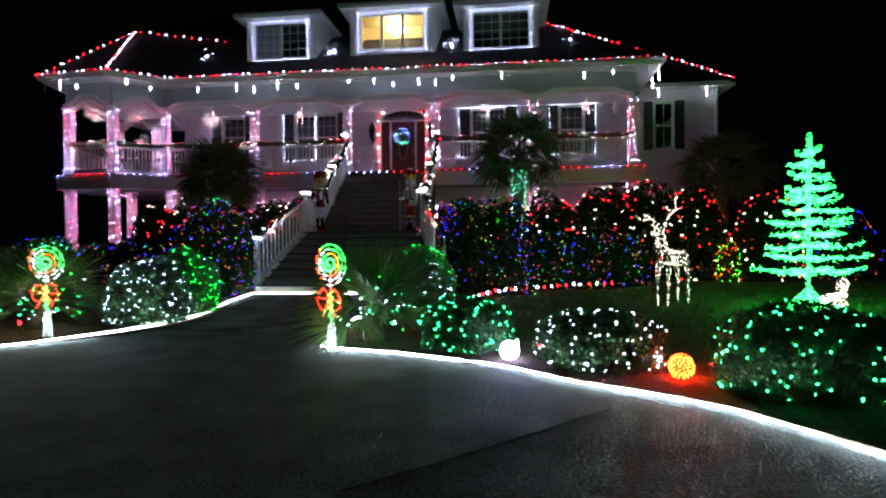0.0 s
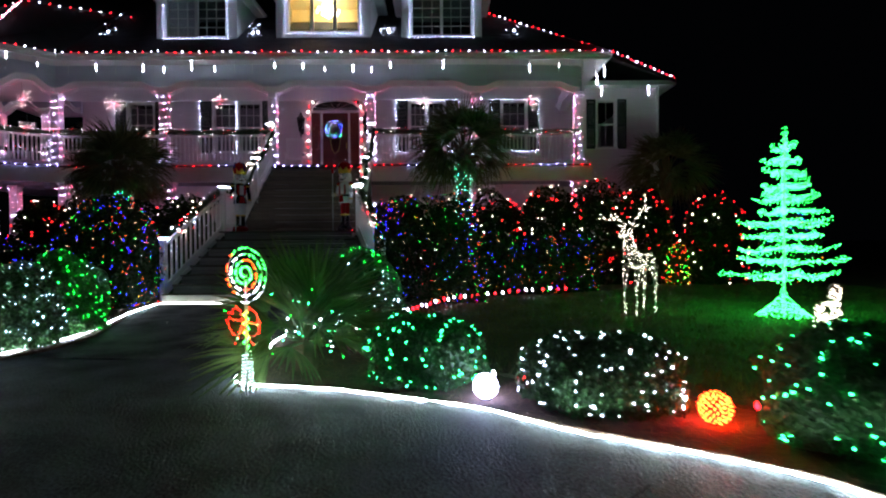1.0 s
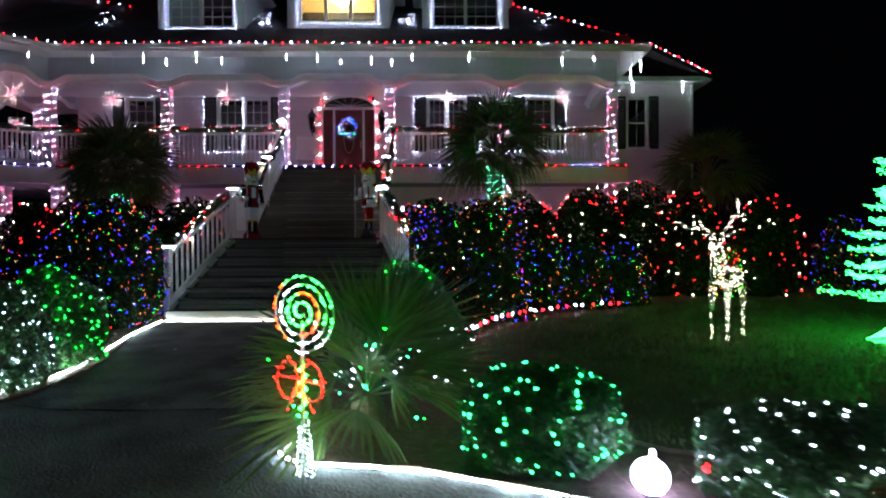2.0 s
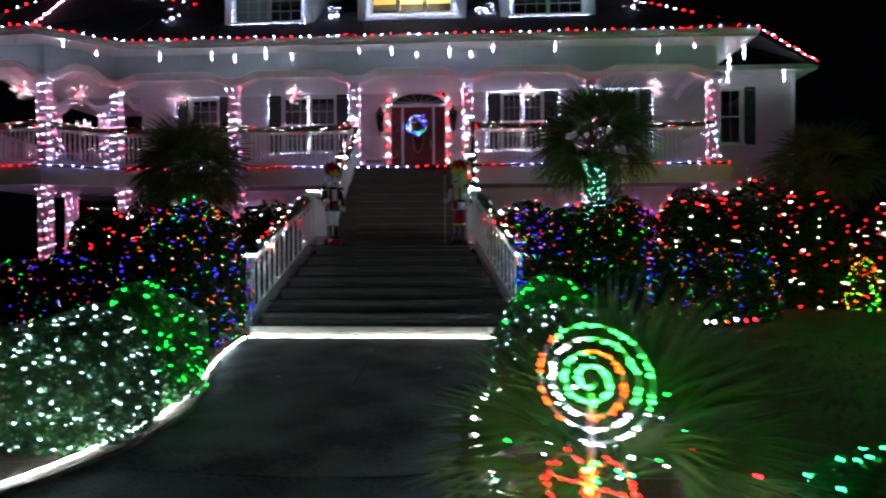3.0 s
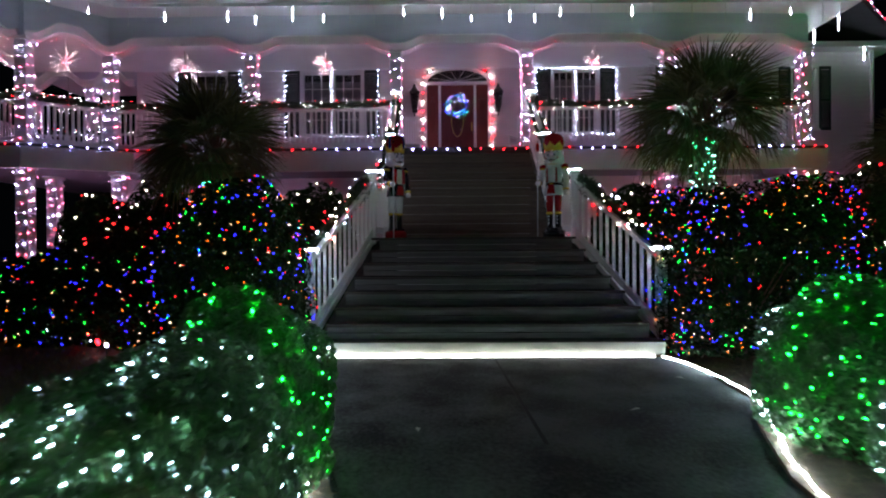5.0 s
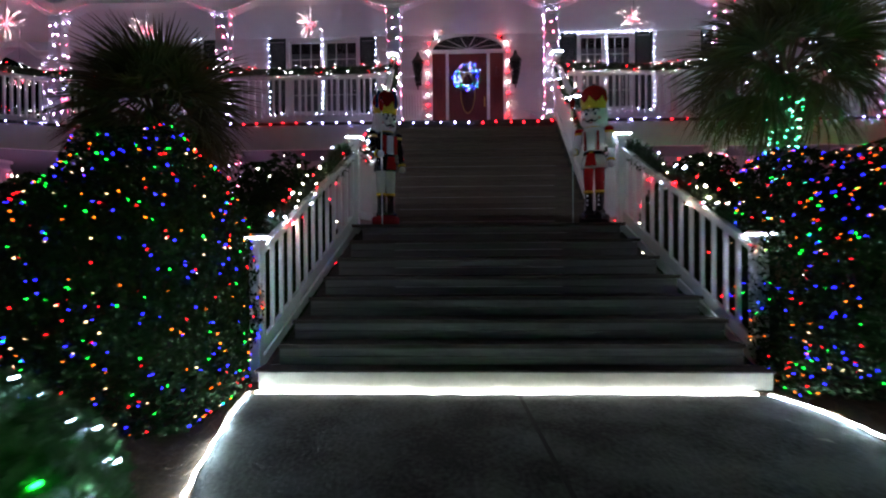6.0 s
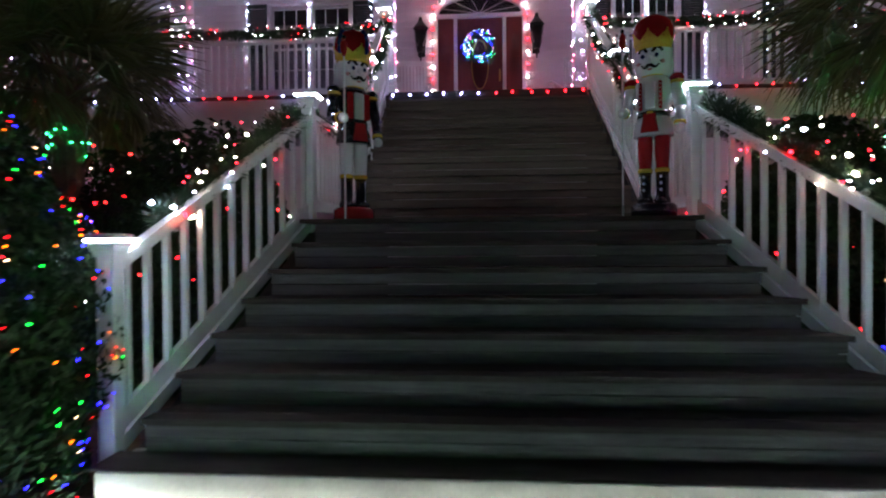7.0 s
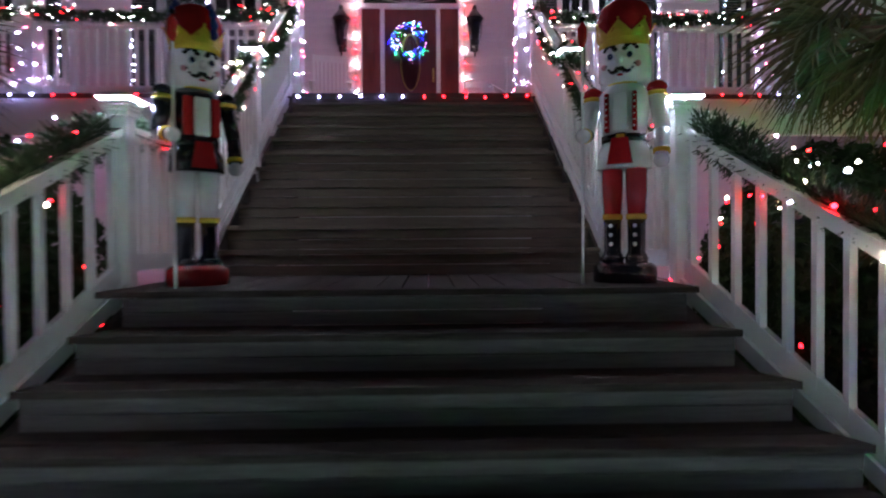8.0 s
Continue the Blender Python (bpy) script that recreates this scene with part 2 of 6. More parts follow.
def frames(z, spin, size=None):
    """Turning matrices whose third column is z, spun round it."""
    z = z / np.linalg.norm(z, axis=1, keepdims=True)
    ref = np.where(np.abs(z[:, 2:3]) > 0.9, np.array([[1.0, 0, 0]]), np.array([[0, 0, 1.0]]))
    x = np.cross(ref, z)
    x /= np.linalg.norm(x, axis=1, keepdims=True)
    y = np.cross(z, x)
    c, s = np.cos(spin)[:, None], np.sin(spin)[:, None]
    R = np.stack([c * x + s * y, -s * x + c * y, z], axis=2)
    return R if size is None else R * size[:, None, None]


OCT_V = np.array([(1, 0, 0), (0, 1, 0), (-1, 0, 0), (0, -1, 0), (0, 0, 1.25), (0, 0, -1.25)], dtype=float)
OCT_F = np.array([(0, 1, 4), (1, 2, 4), (2, 3, 4), (3, 0, 4), (1, 0, 5), (2, 1, 5), (3, 2, 5), (0, 3, 5)])
LEAF_V = np.array([(0, -0.5, 0), (0.27, -0.1, 0.07), (0, 0.5, -0.04), (-0.27, -0.1, 0.07), (0, -0.08, 0)], dtype=float)
LEAF_F = np.array([(0, 1, 4), (1, 2, 4), (4, 2, 3), (0, 4, 3)])


def bulb_mesh(name, pts, r, material):
    pts = np.asarray(pts, dtype=float)
    z = rng.normal(size=(len(pts), 3))
    V, F = scatter(OCT_V * r, OCT_F, frames(z, rng.uniform(0, 6.28, len(pts)), rng.uniform(0.7, 1.22, len(pts))), pts)
    return mesh(name, V, F, material)


def lights(name, label, pts, r, material, group=""):
    """A string of many small bulbs as one thing."""
    ob = new(name, bulb_mesh(name, pts, r, material))
    return tagged(ob, label, "string lights", group, "stuff")


def along(path, step, jitter=0.0):
    """Points at even steps along a line of points, with the way they face."""
    P = np.asarray(path, dtype=float)
    d = np.linalg.norm(np.diff(P, axis=0), axis=1)
    s = np.concatenate([[0], np.cumsum(d)])
    n = max(2, int(round(s[-1] / step)) + 1)
    q = np.linspace(0, s[-1], n)
    return np.stack([np.interp(q, s, P[:, i]) for i in range(3)], axis=1) + rng.normal(size=(n, 3)) * jitter


BULB = {}
C9 = {k: glow("large %s bulb" % n, c, GLOW * 1.9) for k, n, c in (("r", "red", RED), ("w", "cool white", WHITE), ("s", "soft white", (1, 0.85, 0.9)), ("b", "blue white", (0.45, 0.42, 1.25)), ("y", "warm white", WARM))}


def c9(kind):
    """The mesh of a large faceted bulb, one for each colour."""
    if kind not in BULB:
        BULB[kind] = Solid().turn([(0.006, -0.022), (0.016, -0.008), (0.018, 0.004), (0.011, 0.022), (0.003, 0.034)], n=7).data("bulb", C9[kind])
    return BULB[kind]


def bulb_string(name, label, pts, order, size=1.0, group=""):
    """A string of bulbs that can be counted: each bulb is a part; order gives their colours in turn."""
    ob = thing(name, label, "string lights", group, "", tuple(pts[0]))
    wire = Solid()
    for i, p in enumerate(pts):
        q = Vector(p) - Vector(pts[0])
        part("bulb", c9(order[i % len(order)]), None, ob, m=Matrix.LocRotScale(q, Euler((rng.uniform(-0.5, 0.5), rng.uniform(-0.5, 0.5), 0)), (size,) * 3))
        if i:
            wire.rod(last, q - Vector((0, 0, 0.02 * size)), 0.004, n=4)
        last = q - Vector((0, 0, 0.02 * size))
    part("wire", wire, m_wire, ob)
    return ob


# ---- ground, driveway, beds and lawn ----
LEFT_EDGE = [(-9.0, -10.4), (-6.0, -9.1), (-3.4, -7.85), (-2.15, -7.12), (-1.6, -6.65), (-1.28, -6.0), (-1.13, -5.3), (-1.12, -4.4), (-1.32, -3.6), (-1.75, -2.1), (-2.05, -1.0), (-2.15, -0.4)]
RIGHT_EDGE = [(2.28, -0.4), (2.42, -0.95), (2.35, -2.2), (2.05, -3.1), (1.72, -4.0), (1.62, -4.8), (1.72, -5.6), (1.83, -6.4), (1.9, -6.98), (2.75, -7.1), (3.9, -7.62), (4.5, -8.14), (5.3, -8.66), (5.65, -8.95), (6.13, -9.7), (6.6, -10.6), (7.4, -13.0), (8.2, -17.0)]
PAVE_LEFT = LEFT_EDGE[:5] + [(-1.15, -6.0), (-0.93, -5.3), (-0.95, -4.4), (-1.22, -3.6)] + LEFT_EDGE[9:]
PAVE_RIGHT = RIGHT_EDGE[:3] + [(1.96, -3.1), (1.65, -4.0), (1.56, -4.8), (1.62, -5.6), (1.75, -6.4)] + RIGHT_EDGE[8:]
LAWN_EDGE = [(6.5, -10.2), (6.3, -8.4), (5.87, -7.82), (5.2, -7.2), (4.36, -6.9), (3.75, -6.3), (3.23, -5.67), (2.92, -4.95), (2.98, -4.28), (3.14, -3.26), (3.47, -2.3), (3.87, -1.39), (4.7, -0.33), (5.46, 0.13), (6.4, 0.4), (7.6, 1.3), (9.0, 2.6), (14.0, 2.8)]
LAWN_LEFT = [(-14.0, 2.4), (-8.26, 1.64), (-6.98, 1.21), (-5.9, 0.72), (-5.3, 0.2), (-4.6, -0.5), (-4.1, -1.6), (-4.0, -3.0), (-3.9, -5.0), (-4.3, -6.6), (-6.0, -8.3), (-9.0, -9.9)]


JOINTS = (((0.18, -0.42), (0.32, -3.4)), ((3.19, -10.49), (3.83, -9.9)), ((3.83, -9.9), (4.75, -8.98)))


def sheet(name, outline, z, material, label, category, kind="structure", depth=0.12):
    s = Solid().slab(outline, z - depth, z)
    return tagged(new(name, s.data(name, material)), label, category, "", kind)


sheet("ground", [(-400, -400), (400, -400), (400, 400), (-400, 400)], -0.09, m_lawn, "dark ground around the house at night", "ground", depth=0.2)
drive = PAVE_LEFT + PAVE_RIGHT + [(9.5, -40), (-16, -40), (-14, -14)]
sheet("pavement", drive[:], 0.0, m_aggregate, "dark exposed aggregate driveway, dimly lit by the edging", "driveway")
walkpts = [(-0.88, -5.6)] + [(x + 0.05, y) for x, y in PAVE_LEFT[7:]] + [(x - 0.05, y) for x, y in PAVE_RIGHT[:7]] + [(1.2, -5.75), (0.4, -5.8), (-0.4, -5.75)]
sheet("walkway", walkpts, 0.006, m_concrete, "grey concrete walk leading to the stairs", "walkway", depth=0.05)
for a, b in JOINTS:
    ob = new("paving_joint", Solid().bar((*a, 0.0), (*b, 0.0), 0.03 if a[0] < 2 else 0.012, 0.018 if a[0] < 2 else 0.008).data("paving_joint", m_joint))
    tagged(ob, "dark filler in a joint of the paving", "paving joint", "", "structure")
bed_right = PAVE_RIGHT[:16] + LAWN_EDGE + [(14, 9), (1.7, 9), (1.7, -0.2)]
sheet("planting_bed_right", bed_right, 0.03, m_mulch, "pine straw planting bed under the shrubs", "planting bed")
bed_left = [(-14, 9), (-14.0, 2.4)] + LAWN_LEFT[1:] + [(-8.0, -10.0)] + PAVE_LEFT[1:] + [(-1.7, -0.2), (-1.7, 9)]
sheet("planting_bed_left", bed_left, 0.03, m_mulch, "pine straw planting bed under the shrubs", "planting bed")


def inside(p, poly):
    x, y = p[:, 0], p[:, 1]
    r = np.zeros(len(p), bool)
    for (x0, y0), (x1, y1) in zip(poly, poly[1:] + poly[:1]):
        r ^= ((y0 > y) != (y1 > y)) & (x < (x1 - x0) * (y - y0) / (y1 - y0 + 1e-12) + x0)
    return r


lawn_r = LAWN_EDGE + [(40, 2.8), (40, -30), (9.6, -30), (8.2, -17.0), (7.4, -13.0), (6.7, -10.7)]
sheet("lawn_right", lawn_r, 0.06, m_lawn, "dark green mown lawn lit green by the light tree", "lawn")
lawn_l = LAWN_LEFT + [(-14, -14), (-40, -14), (-40, 2.4)]
sheet("lawn_left", lawn_l, 0.05, m_lawn, "dark mown lawn", "lawn")
q = np.stack([rng.uniform(2.6, 14, 90000), rng.uniform(-10.5, 3, 90000)], axis=1)
q = q[inside(q, lawn_r)]
q = np.concatenate([q, (lambda w: w[inside(w, lawn_l)])(np.stack([rng.uniform(-10, -3.8, 20000), rng.uniform(-7, 2.4, 20000)], axis=1))])
blade_v = np.array([(-0.006, 0, 0), (0.006, 0, 0), (0.0, 0.012, 0.05)])
zz = np.stack([rng.normal(0, 0.35, len(q)), rng.normal(0, 0.35, len(q)), np.ones(len(q))], axis=1)
V, F = scatter(blade_v, np.array([(0, 1, 2)]), frames(zz, rng.uniform(0, 6.28, len(q)), rng.uniform(0.6, 1.3, len(q))), np.column_stack([q, np.full(len(q), 0.055)]))
tagged(new("grass", mesh("grass", V, F, m_blade)), "short green grass blades of the lawn", "grass", "", "stuff")
q = np.stack([rng.uniform(-5, 7, 60000), rng.uniform(-9.6, -0.3, 60000)], axis=1)
q = q[inside(q, bed_right) | inside(q, bed_left)]
straw_v = np.array([(-0.05, -0.002, 0), (0.05, -0.002, 0.004), (0.05, 0.002, 0.004), (-0.05, 0.002, 0)])
zz = np.stack([rng.normal(0, 0.3, len(q)), rng.normal(0, 0.3, len(q)), np.ones(len(q))], axis=1)
V, F = scatter(straw_v, np.array([(0, 1, 2, 3)]), frames(zz, rng.uniform(0, 6.28, len(q)), rng.uniform(0.6, 1.4, len(q))), np.column_stack([q, rng.uniform(0.032, 0.05, len(q))]))
tagged(new("pine_straw", mesh("pine_straw", V, F, mat("loose pine straw", (0.2, 0.12, 0.07), 0.9, vary=0.4, bump=0, island=0.6))), "loose brown pine straw on the beds", "mulch", "", "stuff")


def smooth_path(pts, raised, step=0.12, wob=0.008):
    """A smooth line along pts, laid on the paving just beside the bed; on the bed itself over the points numbered in raised."""
    P = np.array([(x, y, 0.0) for x, y in pts], dtype=float)
    d = np.gradient(P, axis=0)
    d /= np.linalg.norm(d, axis=1, keepdims=True)
    on_bed = np.array([i in raised for i in range(len(P))])
    P += np.stack([d[:, 1], -d[:, 0], np.zeros(len(P))], axis=1) * np.where(on_bed, 0.0, 0.028)[:, None]
    P[:, 2] = np.where(on_bed, 0.041, 0.016)
    u = np.linspace(0, len(P) - 1, len(P) * 10)
    out = np.zeros((len(u), 3))
    for k, x in enumerate(u):
        i = min(int(x), len(P) - 2)
        f = x - i
        p0, p1, p2, p3 = P[max(i - 1, 0)], P[i], P[i + 1], P[min(i + 2, len(P) - 1)]
        out[k] = 0.5 * ((2 * p1) + (p2 - p0) * f + (2 * p0 - 5 * p1 + 4 * p2 - p3) * f * f + (3 * p1 - p0 - 3 * p2 + p3) * f ** 3)
    Q = along(out, step)
    return Q + rng.normal(size=Q.shape) * (wob, wob, 0.001)


def rope(name, label, pts, r, material):
    s = Solid()
    P = [Vector(p) for p in pts]
    n = 6
    for i, p in enumerate(P):
        d = (P[min(i + 1, len(P) - 1)] - P[max(i - 1, 0)]).normalized()
        sd = d.cross(Vector((0, 0, 1))).normalized()
        u = sd.cross(d)
        s.V += [tuple(p + r * (math.cos(6.28319 * k / n) * sd + math.sin(6.28319 * k / n) * u)) for k in range(n)]
        if i:
            o = (i - 1) * n
            s.F += [[o + k, o + (k + 1) % n, o + n + (k + 1) % n, o + n + k] for k in range(n)]
            s.I += [0] * n
    return tagged(new(name, s.data(name, material, True)), label, "light rope")


rope("light_rope", "glowing white light rope along the driveway edge", smooth_path(LEFT_EDGE[1:], range(3, 9)), 0.0085, g_strip)
rope("light_rope", "glowing white light rope along the curved bed edge", smooth_path(RIGHT_EDGE[:-1], range(2, 9)), 0.0085, g_strip)
rope("light_rope", "glowing white light rope at the foot of the stairs", along([(-2.08, -0.366, 0.016), (2.16, -0.366, 0.018)], 0.12, 0.003), 0.013, glow("bright light rope", (0.95, 0.97, 0.93), 9.5))

for lx, ly, la in ((2.01, -1.48, 40), (1.2, -2.6, 110), (-0.6, -3.1, 10)):
    ob = new("dry_leaf", mesh("dry_leaf", LEAF_V * 0.11 * (0.7, 1, 1) + (0, 0, 0.008), LEAF_F, m_curb))
    ob.matrix_basis = pose(lx, ly, 0.006, 0, 0, la)
    tagged(ob, "pale dry leaf lying on the concrete walk", "leaf", "fallen leaves")

# ---- staircase ----
RISE, RUN, LAND, DECK = 0.19, 0.262, 1.52, 3.67
stairs = thing("staircase", "wide weathered wooden stairs with a landing, flared at the foot", "staircase", kind="structure")


FOOT = {-1: (2.2, 0.0), 1: (2.43, 0.1)}
HEAD = {-1: 1.62, 1: 1.65}


def half(sx, y):
    """Half the width of the lower flight at y, on one side: it flares towards its foot."""
    x, y0 = FOOT[sx]
    return x - max(y - y0, 0.0) * (x - HEAD[sx]) / (1.8 - y0)


def board(y0, y1, z0, z1, inset):
    a, b, c, d = half(-1, y0) - inset, half(1, y0) - inset, half(1, y1) - inset, half(-1, y1) - inset
    return Solid().slab([(-a, y0), (b, y0), (c, y1), (-d, y1)], z0, z1)


part("first_step", Solid().slab([(-2.06, -0.34), (2.3, -0.34), (2.3, 0.0), (-2.06, 0.0)], 0.0, RISE - 0.012), m_curb, stairs, "pale concrete first step lit by the rope")
for k in range(1, 9):
    y0 = -0.34 + (k - 1) * RUN
    z = k * RISE
    inset = 0.09 if k == 1 else 0.24
    if 1 < k < 8:
        # treads darker than risers: nosing shadow is put into their colour
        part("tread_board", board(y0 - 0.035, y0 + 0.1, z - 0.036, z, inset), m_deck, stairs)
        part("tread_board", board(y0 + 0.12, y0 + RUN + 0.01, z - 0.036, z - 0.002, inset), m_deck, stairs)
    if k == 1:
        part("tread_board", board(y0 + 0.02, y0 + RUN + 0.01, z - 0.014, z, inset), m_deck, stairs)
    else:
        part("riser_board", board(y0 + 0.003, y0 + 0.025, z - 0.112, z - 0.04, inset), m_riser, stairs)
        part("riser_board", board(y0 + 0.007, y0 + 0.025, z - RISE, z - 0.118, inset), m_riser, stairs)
LY0, LY1 = -0.34 + 7 * RUN - 0.03, 2.78
part("landing_nosing", Solid().box(-1.6, 1.6, LY0, LY0 + 0.14, LAND - 0.034, LAND), m_deck, stairs)
for i in range(22):
    x = -1.6 + i * 3.2 / 22
    part("landing_board", Solid().box(x + 0.003, x + 3.2 / 22 - 0.004, LY0 + 0.145, LY1 + 0.05, LAND - 0.034, LAND - 0.001 * (i % 3)), m_deck, stairs)
UR, UN = (DECK - LAND) / 11, 11
UT = (5.72 - LY1) / 10
for k in range(1, UN + 1):
    y0, z, c = LY1 + (k - 1) * UT, LAND + k * UR, -0.005 * k
    w = 1.46 + 0.004 * k
    if k < UN:
        # upper flight boards take the colour with warm light painted in
        part("tread_board", Solid().box(c - w, c + w, y0 - 0.035, y0 + 0.125, z - 0.036, z), m_warmlit, stairs)
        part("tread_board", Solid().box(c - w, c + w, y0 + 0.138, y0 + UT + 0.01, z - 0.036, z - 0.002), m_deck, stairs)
    part("riser_board", Solid().box(c - w, c + w, y0 + 0.002, y0 + 0.024, z - 0.115, z - 0.04), m_warmlit, stairs)
    part("riser_board", Solid().box(c - w, c + w, y0 + 0.006, y0 + 0.024, z - UR, z - 0.121), m_warmlit, stairs)
for sx in (-1, 1):
    (xa, ya), xb = FOOT[sx], HEAD[sx]
    s = Solid()
    v = []
    for off in (0.0, 0.06):
        v += [(sx * (xa - 0.02 - off), ya, 0.0), (sx * (xb - 0.02 - off), 1.78, 0.0), (sx * (xb - 0.02 - off), 1.78, 1.44), (sx * (xa - 0.02 - off), ya, 0.02)]
    s.add(v, [(0, 1, 2, 3), (7, 6, 5, 4), (0, 3, 7, 4), (3, 2, 6, 7), (2, 1, 5, 6), (0, 4, 5, 1)])
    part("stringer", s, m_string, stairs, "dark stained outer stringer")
    # added dark board in place of the dark gap between treads and rail
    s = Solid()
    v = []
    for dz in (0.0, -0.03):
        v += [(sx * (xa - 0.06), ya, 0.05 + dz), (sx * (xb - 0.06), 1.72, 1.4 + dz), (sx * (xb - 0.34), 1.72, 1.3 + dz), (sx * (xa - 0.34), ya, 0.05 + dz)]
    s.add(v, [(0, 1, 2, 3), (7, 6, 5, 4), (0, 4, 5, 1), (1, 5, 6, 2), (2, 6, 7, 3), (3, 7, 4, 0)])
    part("gap_board", s, m_string, stairs, "dark sloping board added to fill the gap beside the treads")
    x = sx * 1.49 - 0.02
    s = Solid().add([(x, LY1, LAND), (x, 5.7, LAND), (x, 5.7, DECK - 0.02), (x, LY1, LAND + 0.1), (x + sx * 0.03, LY1, LAND), (x + sx * 0.03, 5.7, LAND), (x + sx * 0.03, 5.7, DECK - 0.02), (x + sx * 0.03, LY1, LAND + 0.1)], [(0, 1, 2, 3), (7, 6, 5, 4), (0, 3, 7, 4), (3, 2, 6, 7), (2, 1, 5, 6), (0, 4, 5, 1)])
    part("stringer", s, m_string, stairs, "dark stained stringer")
    part("side_wall", Solid().box(sx * 1.63 - 0.02, sx * 1.63 + 0.02, 1.82, 5.7, 0.0, LAND - 0.04), m_string, stairs)

NEWEL = Solid().box(-0.05, 0.05, -0.05, 0.05, 0, 1.0, 0.007).data("post", m_white)


def tiers_of(rows):
    """A square moulding as one closed form: rows of (half width, height), from below."""
    n = len(rows)
    v = [(x * w, y * w, z) for w, z in rows for x, y in ((-1, -1), (1, -1), (1, 1), (-1, 1))]
    f = [(4 * k + i, 4 * k + (i + 1) % 4, 4 * k + 4 + (i + 1) % 4, 4 * k + 4 + i) for k in range(n - 1) for i in range(4)]
    return Solid().add(v, f + [(3, 2, 1, 0), tuple(range(4 * n - 4, 4 * n))])


CAP = tiers_of([(0.06, -0.03), (0.062, 0.0), (0.069, 0.003), (0.069, 0.02), (0.064, 0.022), (0.077, 0.025), (0.077, 0.04), (0.072, 0.042), (0.086, 0.046), (0.086, 0.058), (0.05, 0.06), (0.05, 0.0705), (0.1, 0.0705), (0.103, 0.074), (0.103, 0.082), (0.088, 0.086), (0.085, 0.096), (0.05, 0.1)]).data("post_cap", m_white)
LAMP = tiers_of([(0.056, 0.0615), (0.056, 0.064), (0.097, 0.0645), (0.097, 0.0698)]).data("cap_lamp", g_cap)
BAL = Solid().box(-0.019, 0.019, -0.019, 0.019, 0, 1.0).data("baluster", m_white)


def post(parent, x, y, z0, z1):
    p = part("post", NEWEL, None, parent, m=Matrix.LocRotScale((x, y, z0), None, (1, 1, z1 - z0 - 0.085)))
    c = part("post_cap", CAP, None, parent, "stepped white post cap with a lamp", m=pose(x, y, z1 - 0.085))
    part("cap_lamp", LAMP, None, c, "glowing white lamp band")
    return p


def railing(name, label, a, b, low, high, n, base=True, group="porch railings", high_b=None):
    """A railing from a to b (feet of its line): rails at two heights above that line, n balusters."""
    ob = thing(name, label, "railing", group, "", a)
    A, B = Vector((0, 0, 0)), Vector(b) - Vector(a)
    up = Vector((0, 0, 1))
    hb = high if high_b is None else high_b
    part("top_rail", Solid().bar(A + up * (high - 0.02), B + up * (hb - 0.02), 0.085, 0.04).bar(A + up * (high - 0.055), B + up * (hb - 0.055), 0.04, 0.05), m_white, ob)
    part("bottom_rail", Solid().bar(A + up * low, B + up * low, 0.045, 0.1), m_white, ob)
    if base:
        part("base_board", Solid().bar(A + up * (low - 0.115), B + up * (low - 0.115), 0.09, 0.075), m_white, ob)
    for i in range(n):
        f = (i + 0.6) / (n + 0.2)
        p = A.lerp(B, f)
        part("baluster", BAL, None, ob, m=Matrix.LocRotScale(p + up * low, None, (1, 1, high + (hb - high) * f - low - 0.07)))
    return ob


for sx in (-1, 1):
    (xa, ya), xb = FOOT[sx], HEAD[sx]
    r = railing("stair_railing", "white painted lower stair railing with square balusters", (sx * xa, ya + 0.02, 0.1), (sx * xb, 1.8, 1.45), 0.19, 1.13, 13, group="stair railings", high_b=1.01)
    post(r, 0, -0.02, -0.1, 1.27)
    post(r, sx * (xb - xa), 1.78 - ya, LAND - 0.35, 2.52)
    railing("stair_railing", "white painted landing railing with square balusters", (sx * 1.62, 1.87, LAND), (sx * 1.58, LY1, LAND), 0.14, 0.94, 8, False, group="stair railings")
    r = railing("stair_railing", "white painted upper stair railing with square balusters", (sx * 1.53, LY1, LAND + 0.14), (sx * 1.56 - 0.05, 5.66, DECK + 0.08), 0.16, 1.02, 26, group="stair railings")
    post(r, 0, 0.05, -0.13, 1.1)
    post(r, sx * 0.01, 1.22, 0.7, 1.98)
    post(r, sx * 0.03 - 0.05, 2.8, DECK - LAND - 0.2, DECK - LAND + 1.1)

# ---- house ----
COLX = [-8.47, -5.06, -1.64, 1.46, 4.8, 8.08]
COLY = [6.0, 6.0, 6.0, 6.04, 6.1, 6.26]
WALLY, WALL_L, WALL_R = 8.6, -9.3, 8.5


def lap_siding(parent, x0, x1, z0, z1, y, holes, course=0.14):
    """Lapped boards on a wall facing -y, with gaps for the openings."""
    cache = {}
    k = 0
    z = z0
    while z < z1 - 0.02:
        top = min(z + course, z1)
        cuts = [x0, x1]
        for a, b, c, d in holes:
            if c < top - 0.01 and d > z + 0.01:
                cuts += [a, b]
        cuts.sort()
        for a, b in zip(cuts[::2], cuts[1::2]):
            if b - a < 0.03:
                continue
            key = (round(b - a, 3), round(top - z, 3))
            if key not in cache:
                w, h = key
                cache[key] = mesh("siding_board", [(0, -0.022, 0), (w, -0.022, 0), (w, -0.006, h), (0, -0.006, h), (0, 0.0, 0), (w, 0.0, 0)], [(0, 1, 2, 3), (4, 5, 1, 0)], m_siding)
            part("siding_board", cache[key], None, parent, m=pose(a, y, z))
        z += course


